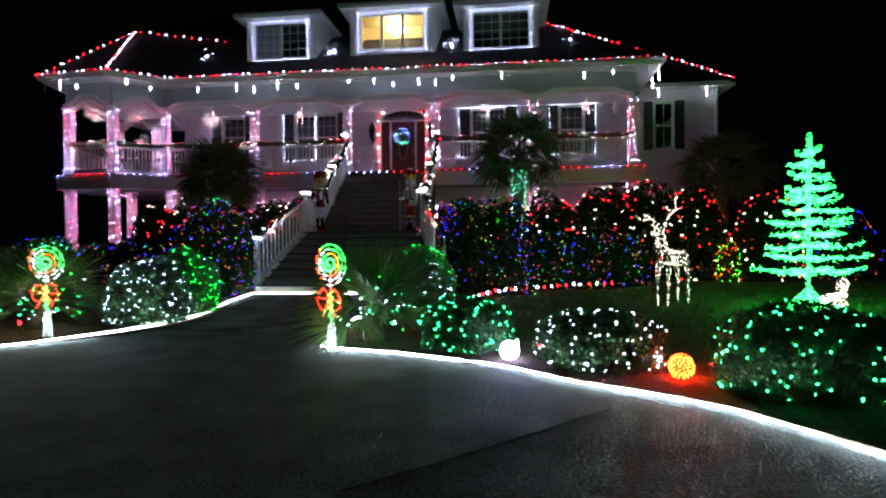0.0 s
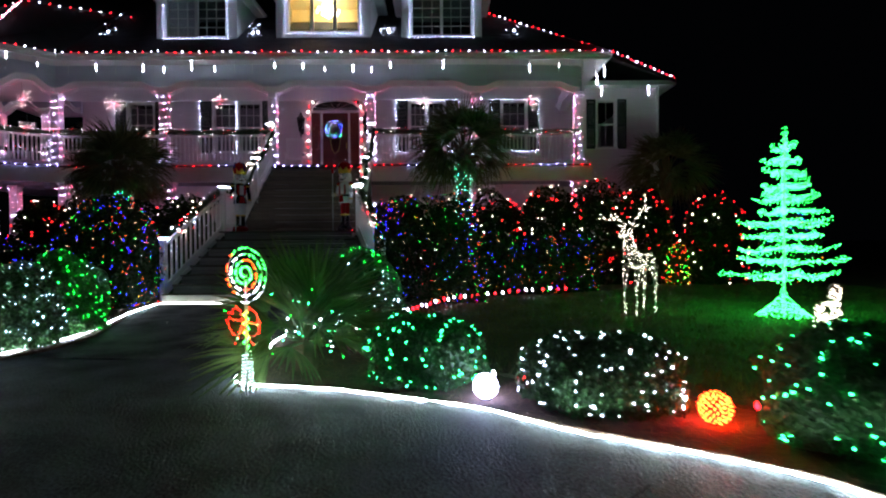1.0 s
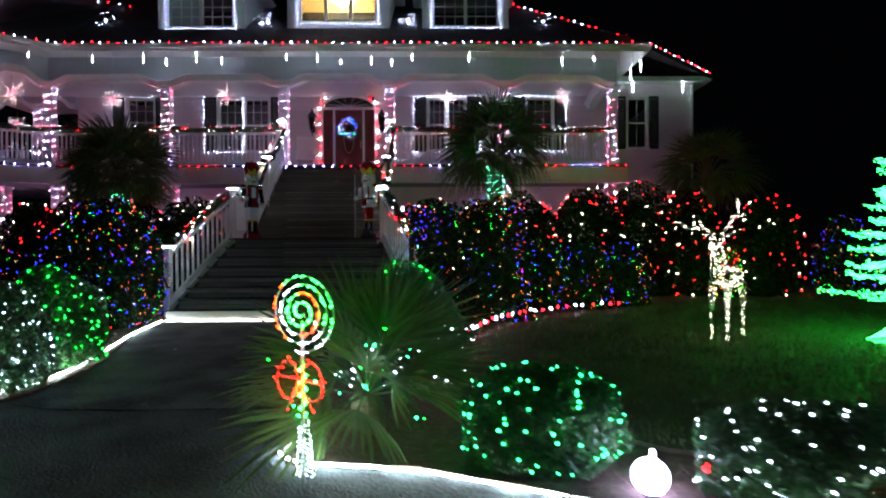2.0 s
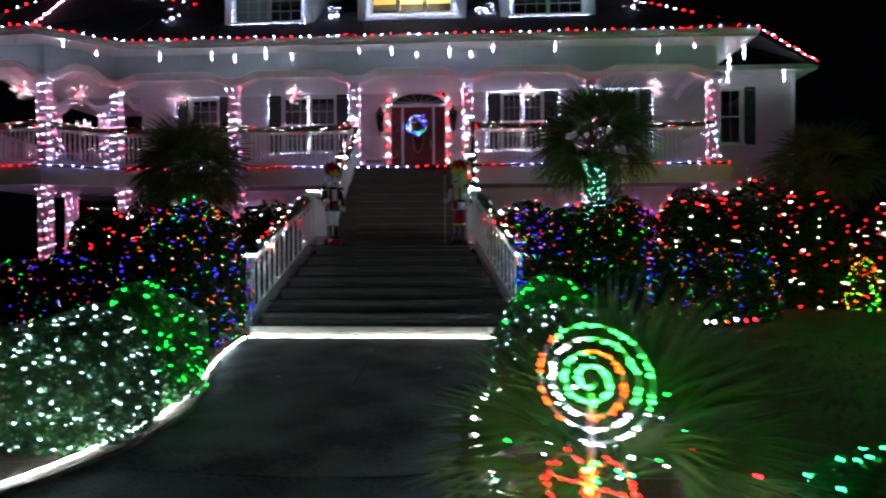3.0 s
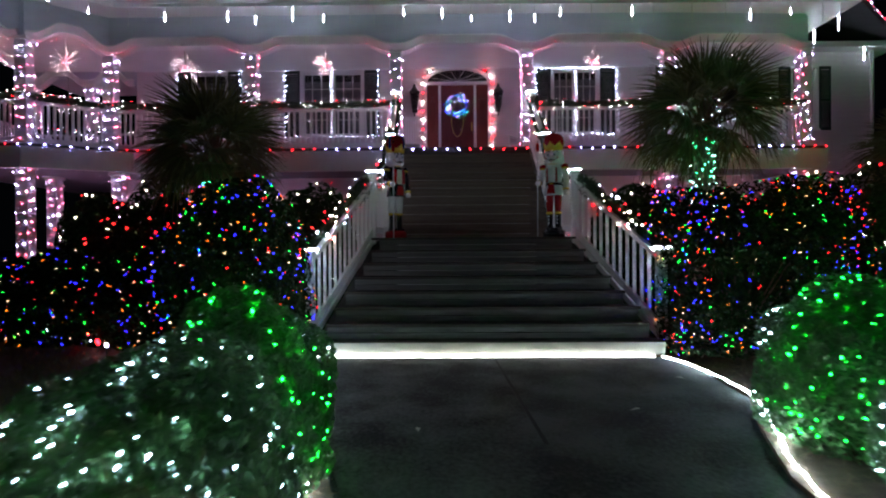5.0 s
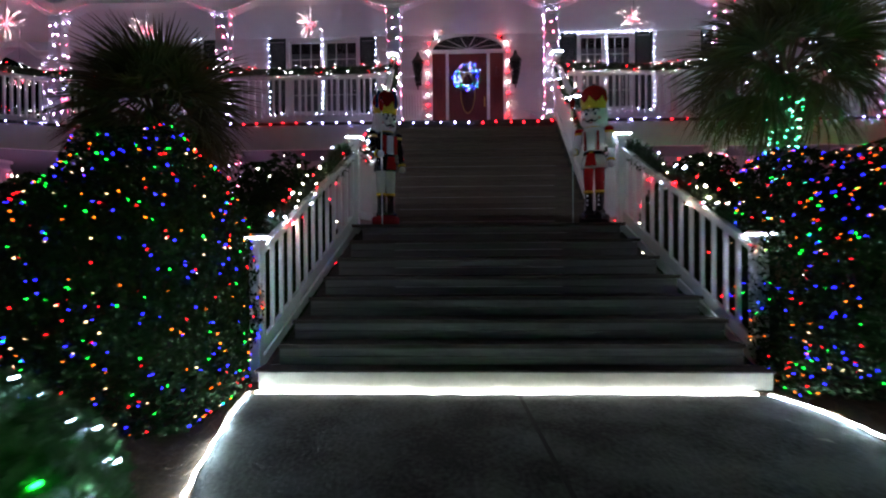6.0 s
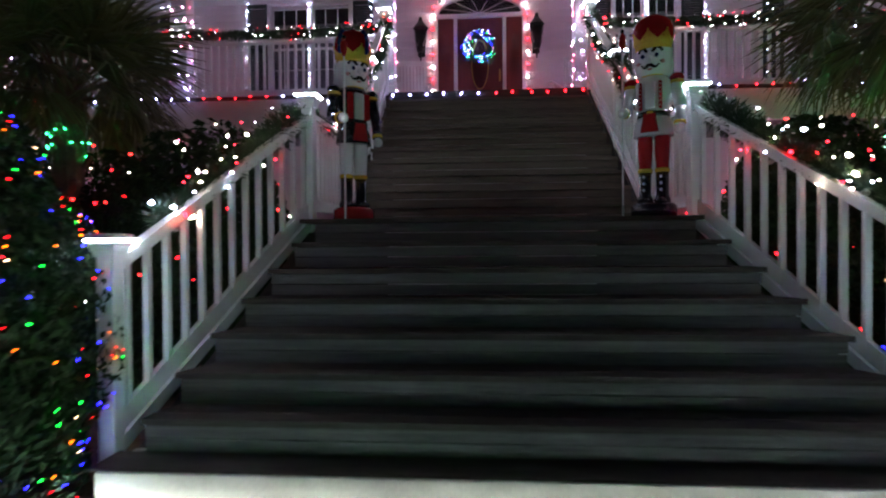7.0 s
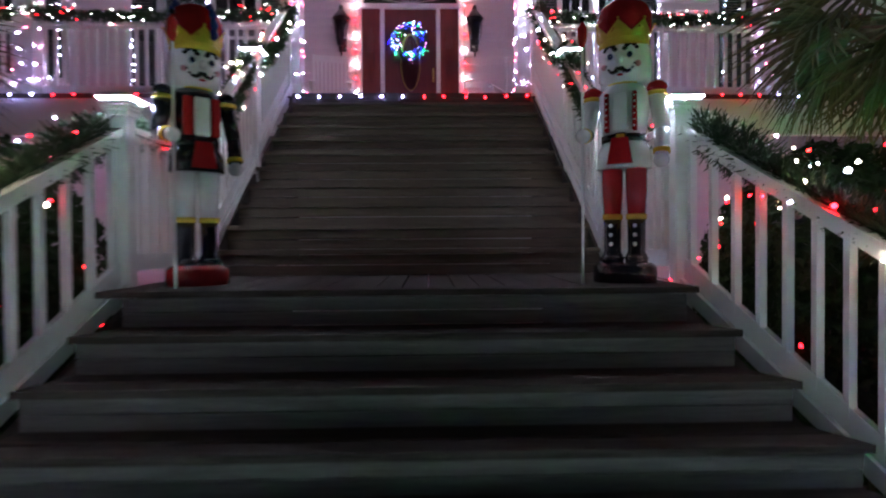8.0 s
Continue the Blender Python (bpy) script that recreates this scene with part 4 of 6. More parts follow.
def dormer(name, x0, x1, lit, label, sashes, rise=0.0, blind=False):
    yf, z0, z1 = 6.5, 7.6 + rise, 9.31 + rise
    ob = thing(name, label, "dormer", "roof dormers", "structure", ((x0 + x1) / 2, yf, z0))
    w, h, dep = (x1 - x0) / 2, z1 - z0, 3.2
    wx, wz0, wz1 = w - (0.42 if lit else 0.37), 0.36, h - 0.18
    s = Solid().box(-w, -wx, 0, 0.14, 0, h).box(wx, w, 0, 0.14, 0, h).box(-wx, wx, 0, 0.14, 0, wz0).box(-wx, wx, 0, 0.14, wz1, h)
    s.box(-w, -w + 0.12, 0.14, dep, 0, h).box(w - 0.12, w, 0.14, dep, 0, h)
    part("wall", s, m_white, ob, "pale dormer wall")
    # inner wall colour carries lamplight when lit, dimness otherwise
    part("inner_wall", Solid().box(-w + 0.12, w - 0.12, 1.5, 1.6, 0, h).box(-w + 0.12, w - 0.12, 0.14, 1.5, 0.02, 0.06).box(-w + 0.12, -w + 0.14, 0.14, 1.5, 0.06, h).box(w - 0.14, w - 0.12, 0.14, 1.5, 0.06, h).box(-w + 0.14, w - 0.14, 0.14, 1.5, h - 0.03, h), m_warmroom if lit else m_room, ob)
    r = Solid().box(-w - 0.3, w + 0.3, -0.37, dep, h, h + 0.05).box(-w - 0.34, w + 0.34, -0.41, dep, h + 0.05, h + 0.17, 0.02)
    rf = part("eave", r, m_white, ob, "white dormer eave")
    part("roof", Solid().add([(-w - 0.34, -0.41, h + 0.17), (w + 0.34, -0.41, h + 0.17), (w + 0.34, dep, h + 0.2), (-w - 0.34, dep, h + 0.2), (0, 1.0, h + 0.95), (0, dep, h + 0.95)], [(0, 1, 4), (1, 2, 5, 4), (3, 0, 4, 5)]), m_roof, ob)
    fr = Solid().box(-wx - 0.06, wx + 0.06, -0.04, 0.05, wz0 - 0.06, wz0, 0.004).box(-wx - 0.06, wx + 0.06, -0.04, 0.05, wz1, wz1 + 0.06, 0.004).box(-wx - 0.06, -wx, -0.04, 0.05, wz0, wz1).box(wx, wx + 0.06, -0.04, 0.05, wz0, wz1)
    for i in range(1, sashes):
        x = -wx + 2 * wx * i / sashes
        fr.box(x - 0.05, x + 0.05, -0.03, 0.06, wz0, wz1)
    if not lit:
        for i in range(sashes):
            a = -wx + 2 * wx * i / sashes
            for j in (1, 2):
                x = a + 2 * wx / sashes * j / 3
                fr.box(x - 0.01, x + 0.01, 0.03, 0.05, wz0, wz1)
        for j in range(1, 4):
            z = wz0 + (wz1 - wz0) * j / 4
            fr.box(-wx, wx, 0.03, 0.05, z - 0.01, z + 0.01)
    wi = part("window", fr, m_white, ob, "white window frame")
    p = part("pane", Solid().box(-wx, wx, 0.055, 0.062, wz0, wz1), m_glass, wi)
    if blind:
        part("blind", Solid().box(-wx + 0.02, -0.07, 0.08, 0.09, wz0 + 0.02, wz1 - 0.02), m_frieze, wi, "closed pale blind")
    p.visible_shadow = False
    if lit:
        ch = thing("chandelier", "bright warm chandelier behind the dormer window", "chandelier", at=((x0 + x1) / 2, yf + 0.8, z0 + h - 0.3))
        part("stem", Solid().rod((0, 0, 0.27), (0, 0, 0), 0.012), m_brass, ch)
        part("lamp", Solid().turn([(0.06, -0.3), (0.16, -0.22), (0.24, -0.05), (0.2, 0.1), (0.05, 0.15)], n=12), g_room, ch, "glowing warm lamp")
        for k in range(8):
            a = k * math.pi / 4
            part("candle_arm", Solid().rod((0.1 * math.cos(a), 0.1 * math.sin(a), -0.28), (0.36 * math.cos(a), 0.36 * math.sin(a), -0.14), 0.01, n=5), m_brass, ch)
            part("candle_lamp", Solid().ball((0.36 * math.cos(a), 0.36 * math.sin(a), -0.08), 0.035, rz=0.06, n=8), g_room, ch, "small glowing lamp")
    pts = []
    for a, b in (((-wx - 0.1, wz0 - 0.1), (-wx - 0.1, wz1 + 0.1)), ((-wx - 0.1, wz1 + 0.1), (wx + 0.1, wz1 + 0.1)), ((wx + 0.1, wz1 + 0.1), (wx + 0.1, wz0 - 0.1)), ((wx + 0.1, wz0 - 0.1), (-wx - 0.1, wz0 - 0.1))):
        pts.append(along([(a[0] + (x0 + x1) / 2, yf - 0.09, a[1] + z0), (b[0] + (x0 + x1) / 2, yf - 0.09, b[1] + z0)], 0.105, 0.014))
    lights("string_lights", "cool white lights round the dormer window", np.concatenate(pts), 0.0125, glow("dim cool bulb", (0.66, 0.76, 1.25), 16.0), "window lights")
    return ob


dormer("dormer", -5.54, -2.93, False, "pale dormer with one blind closed, its window outlined in white lights", 2, blind=True)
dormer("dormer", -1.66, 1.42, True, "pale dormer with a warmly lit window outlined in white lights", 3, 0.14)
dormer("dormer", 2.41, 5.02, False, "pale dormer with a divided window outlined in white lights", 2)
# ---- lights on the house ----
eave_pts = along([(x, y - 0.11, RZ + 0.03) for x, y in EAVE], 0.24, 0.012)
bulb_string("string_lights", "red and white bulbs along the porch eave", eave_pts, "rwrrwwrwwrrw", 0.68, "roof lights")
bulb_string("string_lights", "red and white bulbs along the bay roof hip", along([(-9.28, 4.0, RZ + 0.05), (PK[0], PK[1], PK[2] + 0.03)], 0.22, 0.01), "rw", 0.78, "roof lights")
bulb_string("string_lights", "red and white bulbs along the outer bay hip", along([(-12.0, 4.3, RZ + 0.05), (PK[0], PK[1], PK[2] + 0.03)], 0.34, 0.01), "rw", 0.78, "roof lights")
bulb_string("string_lights", "red and white bulbs along the bay ridge", along([(PK[0] + 0.3, PK[1], PK[2]), (-7.4, 8.4, 9.38)], 0.34, 0.01), "rw", 0.78, "roof lights")
HIPT = (4.6, 9.4, RZ + SL * 4.1 + 0.05)
bulb_string("string_lights", "red and white bulbs along the porch roof hip", along([(8.85, 5.45, RZ + 0.06), HIPT], 0.26, 0.01), "rwwr", 0.78, "roof lights")
bulb_string("string_lights", "red and white bulbs along the wing eave", along([(9.0, 5.6, RZ + 0.08), (12.1, 8.48, 7.1)], 0.3, 0.01), "rw", 0.78, "roof lights")
for x in (-7.3, -2.45, 2.0, 6.1, 1.95, -2.3):
    y = 6.6 + 0.3 * (int(x * 10) % 4) / 4
    z = RZ + (y - 5.3) * SL
    ob = thing("roof_starburst", "white starburst light on the dark roof", "starburst light", "roof starbursts", "", (x, y, z + 0.14))
    s = Solid()
    pts = []
    for i in range(20):
        d = Vector(rng.normal(size=3)).normalized()
        s.rod((0, 0, 0), d * 0.26, 0.003, 0.002, 3)
        pts += [d * 0.26]
    s.rod((0, 0, 0), (0, 0, -0.16), 0.008, n=5)
    part("rod_frame", s, m_frame, ob)
    part("bulb_chain", bulb_mesh("bulb_chain", pts, 0.006, g_white), None, ob, "", "stuff")
    part("lamp", Solid().ball((0, 0, 0), 0.032), g_white, ob)

# meteor tubes under the eave
TUBE = Solid().rod((0, 0, -0.42), (0, 0, 0), 0.0075, n=6).data("tube", m_frame)
LIT = Solid().rod((0, -0.001, -0.17), (0, -0.001, 0.17), 0.008, n=6).data("lit_tube", g_tube)
i = 0
for px in np.linspace(-11.8, 8.6, 30):
    x = min(px + rng.uniform(-0.18, 0.18), 8.6)
    k = min(j for j in range(3) if x <= EAVE[j + 1][0])
    (xa, ya), (xb, yb) = EAVE[k], EAVE[k + 1]
    y = ya + (yb - ya) * (x - xa) / (xb - xa)
    ob = thing("meteor_light", "hanging white meteor light tube under the eave", "icicle light", "meteor lights", "", (x, y + 0.03, EZ - 0.07))
    part("tube", TUBE, None, ob)
    f = rng.uniform(0.35, 1.0)
    if rng.random() < 0.68:
        part("lit_tube", LIT, None, ob, "glowing part of the tube", m=Matrix.LocRotScale((0, 0, -0.42 + 0.17 * f + rng.uniform(0, 0.42 - 0.34 * f)), None, (1, 1, f)))
for x, y in ((8.95, 6.3), (8.95, 7.2), (9.5, 8.57), (11.2, 8.57)):
    ob = thing("meteor_light", "hanging white meteor light tube under the wing eave", "icicle light", "meteor lights", "", (x, y, 6.87))
    part("tube", TUBE, None, ob)
    part("lit_tube", LIT, None, ob, "glowing part of the tube", m=pose(0, 0, -0.2))

# deck edge bulbs
edge = along([(-11.75, 4.74, 3.64), (-9.62, 4.6, 3.64), (-7.75, 5.64, 3.64), (-1.7, 5.64, 3.64)], 0.26, 0.008)
bulb_string("string_lights", "red and white bulbs along the porch floor edge", edge, "bbbrrrrrbbbbb", 0.6, "porch edge lights")
bulb_string("string_lights", "red and white bulbs along the top stair edge", along([(-1.5, 5.68, 3.62), (1.42, 5.68, 3.62)], 0.26, 0.006), "bbbbbbrrrrrrr", 0.68, "porch edge lights")
bulb_string("string_lights", "red and white bulbs along the porch floor edge", along([(1.62, 5.64, 3.64), (8.35, 5.85, 3.64)], 0.26, 0.008), "rrrrbbbb", 0.6, "porch edge lights")

lights("string_lights", "red and pink lights along the ends of the porch arches", np.array(arch_lights) + rng.normal(size=(len(arch_lights), 3)) * 0.012, 0.0062, g_rose, "arch lights")

# window outlines and door bulbs
for a, b, c, d in ((-5.03, -2.4, 4.5, 6.42), (2.05, 4.3, 4.5, 6.36), (5.5, 7.2, 4.5, 6.36), (-8.1, -6.3, 4.7, 6.4)):
    y = WALLY - 0.07
    pts = [along([(a, y, c), (a, y, d), (b, y, d), (b, y, c), (a, y, c)], 0.145, 0.014)]
    if b - a > 2:
        pts.append(along([((a + b) / 2, y, c), ((a + b) / 2, y, d)], 0.13, 0.014))
    lights("string_lights", "cool white lights outlining the window and shutters", np.concatenate(pts), 0.0132, g_white, "window lights")
dpts = [(DOORX - 0.97, WALLY - 0.1, z) for z in np.linspace(3.9, 5.95, 9)] + [(DOORX + 0.97 * math.cos(a), WALLY - 0.1, 6.0 + 0.48 * math.sin(a)) for a in np.linspace(math.pi - 0.3, 0.3, 8)] + [(DOORX + 0.97, WALLY - 0.1, z) for z in np.linspace(5.95, 3.9, 9)]
bulb_string("string_lights", "large red and white bulbs round the front door", dpts, "sr", 0.85, "door lights")
for x in (-1.36, 0.98):
    ob = thing("wall_lantern", "black iron wall lantern beside the door, unlit", "wall lantern", "door lanterns", "", (x, WALLY - 0.2, 5.3))
    ob.matrix_basis = Matrix.LocRotScale((x, WALLY - 0.2, 5.3), None, (1.45, 1.45, 1.45))
    part("bracket", Solid().box(-0.05, 0.05, 0.1, 0.13, -0.1, 0.3, 0.006).rod((0, 0.12, 0.12), (0, 0.0, 0.42), 0.012).rod((0, 0.0, 0.42), (0, 0, 0.36), 0.012), m_iron, ob)
    part("cap", Solid().turn([(0.02, 0.42), (0.035, 0.36), (0.1, 0.28), (0.11, 0.26)], n=8), m_iron, ob)
    cage = Solid().turn([(0.045, -0.07), (0.06, -0.02), (0.062, 0.0)], n=8).rod((0, 0, -0.2), (0, 0, -0.06), 0.008, 0.02)
    for k in range(6):
        a = k * math.pi / 3
        cage.rod((0.06 * math.cos(a), 0.06 * math.sin(a), 0), (0.095 * math.cos(a), 0.095 * math.sin(a), 0.27), 0.006, n=4)
    part("cage", cage, m_iron, ob)
    part("glass", Solid().turn([(0.052, 0.0), (0.085, 0.26)], n=12), m_glass, ob)


# ---- garlands ----
BAUBLE = Solid().ball((0, 0, 0), 0.028, n=8).data("bauble", mat("pearl bauble", (0.7, 0.66, 0.6), 0.2, coat=0.5, vary=0.1, bump=0), True)


def garland(label, path, r=0.085, group="rail garlands", bulb=0.007):
    P = along(path, 0.02)
    ob = thing("garland", label, "garland", group, "", tuple(P[0]))
    P = P - P[0]
    n = int(len(P) * 640 * r)
    k = rng.integers(0, len(P), n)
    d = rng.normal(size=(n, 3))
    d /= np.linalg.norm(d, axis=1, keepdims=True)
    wob = 1 + 0.35 * np.sin(k * 0.11) * np.sin(k * 0.043 + 1)
    pos = P[k] + d * (r * 0.72 * wob * rng.uniform(0.2, 1, n))[:, None]
    nv = np.array([(-0.0055, 0, 0), (0.0055, 0, 0), (0.002, 0.0, 0.055), (-0.002, 0, 0.055)])
    V, F = scatter(nv, np.array([(0, 1, 2, 3)]), frames(d, rng.uniform(0, 6.28, n), rng.uniform(0.6, 1.2, n)), pos)
    part("needles", mesh("needles", V, F, m_needle), None, ob, "dark green artificial needles", "stuff")
    m = int(len(P) * 0.02 * (19 if r < 0.1 else 17))
    k = rng.integers(0, len(P), m)
    d = rng.normal(size=(m, 3))
    d[:, 1] = -np.abs(d[:, 1])
    d /= np.linalg.norm(d, axis=1, keepdims=True)
    if r < 0.1:
        part("bulb_chain", bulb_mesh("bulb_chain", P[k] + d * (r * 0.8 + 0.06), bulb, g_candy), None, ob, "red and warm white bulbs", "stuff")
    else:
        for i, p in enumerate(P[k] + d * (r * 0.8 + 0.06)):
            part("bulb", c9("wry"[i % 3]), None, ob, m=Matrix.LocRotScale(Vector(p), Euler(tuple(rng.uniform(0, 6.28, 3))), (bulb / 0.02 * (0.6 if i % 5 else 1.35),) * 3))
    for j in range(0, len(P), 40):
        dd = Vector(rng.normal(size=3)).normalized()
        part("bauble", BAUBLE, None, ob, m=pose(*(Vector(P[j]) + dd * r * 0.8)))
    return ob


def swag(a, b, sag, n=9):
    a, b = Vector(a), Vector(b)
    return [tuple(a.lerp(b, i / n) - Vector((0, 0, sag * 4 * (i / n) * (1 - i / n)))) for i in range(n + 1)]


RT = DECK + 1.05
segs = [(BAYCOL[0], BAYCOL[1], 11), (BAYCOL[1], (COLX[0], COLY[0]), 12)] + [((COLX[i], COLY[i]), (COLX[i + 1], COLY[i + 1]), 24) for i in (0, 1, 3, 4)]
for (xa, ya), (xb, yb), n in segs:
    d = Vector((xb - xa, yb - ya, 0)).normalized() * 0.13
    railing("porch_railing", "white porch railing with square balusters between columns", (xa + d.x, ya + d.y, DECK), (xb - d.x, yb - d.y, DECK), 0.12, 1.0, n, False)
    garland("green garland with lit bulbs draped on the porch rail", swag((xa, ya - 0.1, RT + 0.04), (xb, yb - 0.1, RT + 0.04), 0.05))
railing("porch_railing", "white porch railing with square balusters at the porch end", (COLX[5], COLY[5] + 0.13, DECK), (COLX[5], 8.4, DECK), 0.12, 1.0, 16, False)
railing("porch_railing", "white porch railing with square balusters at the bay side", (-11.5, 5.1, DECK), (-12.3, 8.5, DECK), 0.12, 1.0, 24, False)
railing("porch_railing", "white porch railing with square balusters behind the bay", (-12.3, 8.6, DECK), (WALL_L, 8.6, DECK), 0.12, 1.0, 22, False)
garland("green garland with lit bulbs draped on the bay rail", swag((-12.3, 8.5, RT), (WALL_L, 8.5, RT), 0.05))
for sx in (-1, 1):
    for (ya, yb) in ((2.85, 4.0), (4.0, 5.6)):
        za, zb = (LAND + 1.16 + (y - LY1) * 0.7 for y in (ya, yb))
        garland("green garland with lit bulbs up the upper stair rail", swag((sx * 1.57, ya, za + 0.06), (sx * 1.56 - 0.02, yb, zb + 0.06), 0.2), 0.13, "stair garlands", 0.0095)
    garland("green garland with lit bulbs along the lower stair rail", swag((sx * (HEAD[sx] + 0.1), 1.78, 2.44), (sx * (FOOT[sx][0] - 0.04), 0.42, 1.48), 0.04), 0.14, "stair garlands", 0.0115)
    garland("green garland wound round the landing post", swag((sx * 1.66, 1.9, 2.5), (sx * 1.6, 2.75, 2.55), 0.1), 0.08, "stair garlands")

# ---- starbursts and wreath ----
for x, y, z in ((-11.4, 6.2, 6.1), (-9.57, 6.0, 5.85), (-6.78, 6.2, 5.7), (-3.37, 6.2, 5.78), (3.12, 6.2, 5.77), (6.57, 6.2, 5.72), (-10.6, 7.6, 5.2)):
    ob = thing("starburst_light", "hanging red and white starburst light under the porch arch", "starburst light", "porch starbursts", "", (x, y, z))
    s, tips, core = Solid(), [], []
    for i in range(26):
        d = Vector(rng.normal(size=3)).normalized()
        r_ = rng.uniform(0.25, 0.35)
        s.rod((0, 0, 0), d * r_, 0.004, 0.002, 4)
        tips += [d * r_ * f for f in (0.62, 0.75, 0.88, 1.0)]
        core += [d * f for f in (0.06, 0.12)]
    part("rod_frame", s, m_frame, ob)
    part("tip_bulbs", bulb_mesh("tip_bulbs", tips, 0.0042, glow("starburst bulb", (1, 0.72, 0.76), GLOW * 1.2)), None, ob, "warm white tip bulbs", "stuff")
    part("core_bulbs", bulb_mesh("core_bulbs", core, 0.0062, g_rose), None, ob, "red inner bulbs", "stuff")
    part("cord", Solid().rod((0, 0, 0), (0, 0, 6.38 - z), 0.004, n=4), m_wire, ob)
wr = thing("wreath", "green door wreath with multicoloured lights", "wreath", at=(DOORX - 0.02, WALLY - 0.1, 5.3))
n = 3600
a = rng.uniform(0, 6.2832, n)
ring = np.stack([0.26 * np.cos(a), np.zeros(n), 0.26 * np.sin(a)], axis=1)
d = rng.normal(size=(n, 3))
d[:, 1] = -np.abs(d[:, 1])
d /= np.linalg.norm(d, axis=1, keepdims=True)
nv = np.array([(-0.004, 0, 0), (0.004, 0, 0), (0.001, 0.0, 0.09), (-0.001, 0, 0.09)])
V, F = scatter(nv, np.array([(0, 1, 2, 3)]), frames(d, rng.uniform(0, 6.28, n)), ring + d * 0.02)
part("needles", mesh("needles", V, F, m_needle), None, wr, "", "stuff")
part("bulb_chain", bulb_mesh("bulb_chain", ring[:150] + d[:150] * rng.uniform(0.05, 0.13, (150, 1)), 0.0078, glow("wreath bulbs", WHITE, GLOW, (BLUE, AQUA, BLUE, (0.6, 0.1, 0.3), (0.4, 0.5, 1.1), GREEN, BLUE, (0.7, 0.8, 1.1)))), None, wr, "multicoloured bulbs", "stuff")


# ---- rocking chairs ----
def rocking_chair(x, y, turn):
    ob = thing("rocking_chair", "white painted wooden rocking chair on the porch", "chair", "porch chairs", "", (x, y, DECK), turn)
    part("seat", Solid().box(-0.27, 0.27, -0.25, 0.25, 0.4, 0.44, 0.008), m_white, ob)
    b = Solid().bar((-0.25, 0.24, 0.1), (-0.27, 0.4, 1.28), 0.045, 0.045, (0, 1, 0)).bar((0.25, 0.24, 0.1), (0.27, 0.4, 1.28), 0.045, 0.045, (0, 1, 0)).bar((-0.27, 0.395, 1.22), (0.27, 0.395, 1.22), 0.03, 0.1).bar((-0.26, 0.28, 0.52), (0.26, 0.28, 0.52), 0.03, 0.07)
    part("back_frame", b, m_white, ob)
    for i in range(7):
        xx = -0.2 + i * 0.4 / 6
        part("slat", Solid().bar((xx, 0.28, 0.52), (xx, 0.385, 1.19), 0.04, 0.012, (0, 1, 0)), m_white, ob)
    for sx in (-1, 1):
        part("arm", Solid().box(sx * 0.29 - 0.045, sx * 0.29 + 0.045, -0.3, 0.3, 0.63, 0.655, 0.006), m_white, ob)
        part("leg", Solid().box(sx * 0.26 - 0.02, sx * 0.26 + 0.02, -0.25, -0.21, 0.06, 0.63), m_white, ob)
        r = Solid()
        for k in range(8):
            t0, t1 = -0.45 + k * 0.115, -0.45 + (k + 1) * 0.115
            r.bar((sx * 0.26, t0, 0.025 + 0.25 * t0 * t0), (sx * 0.26, t1, 0.025 + 0.25 * t1 * t1), 0.035, 0.045)
        part("rocker", r, m_white, ob)
    return ob


rocking_chair(-1.45, 7.75, 10)
rocking_chair(1.55, 7.75, -30)


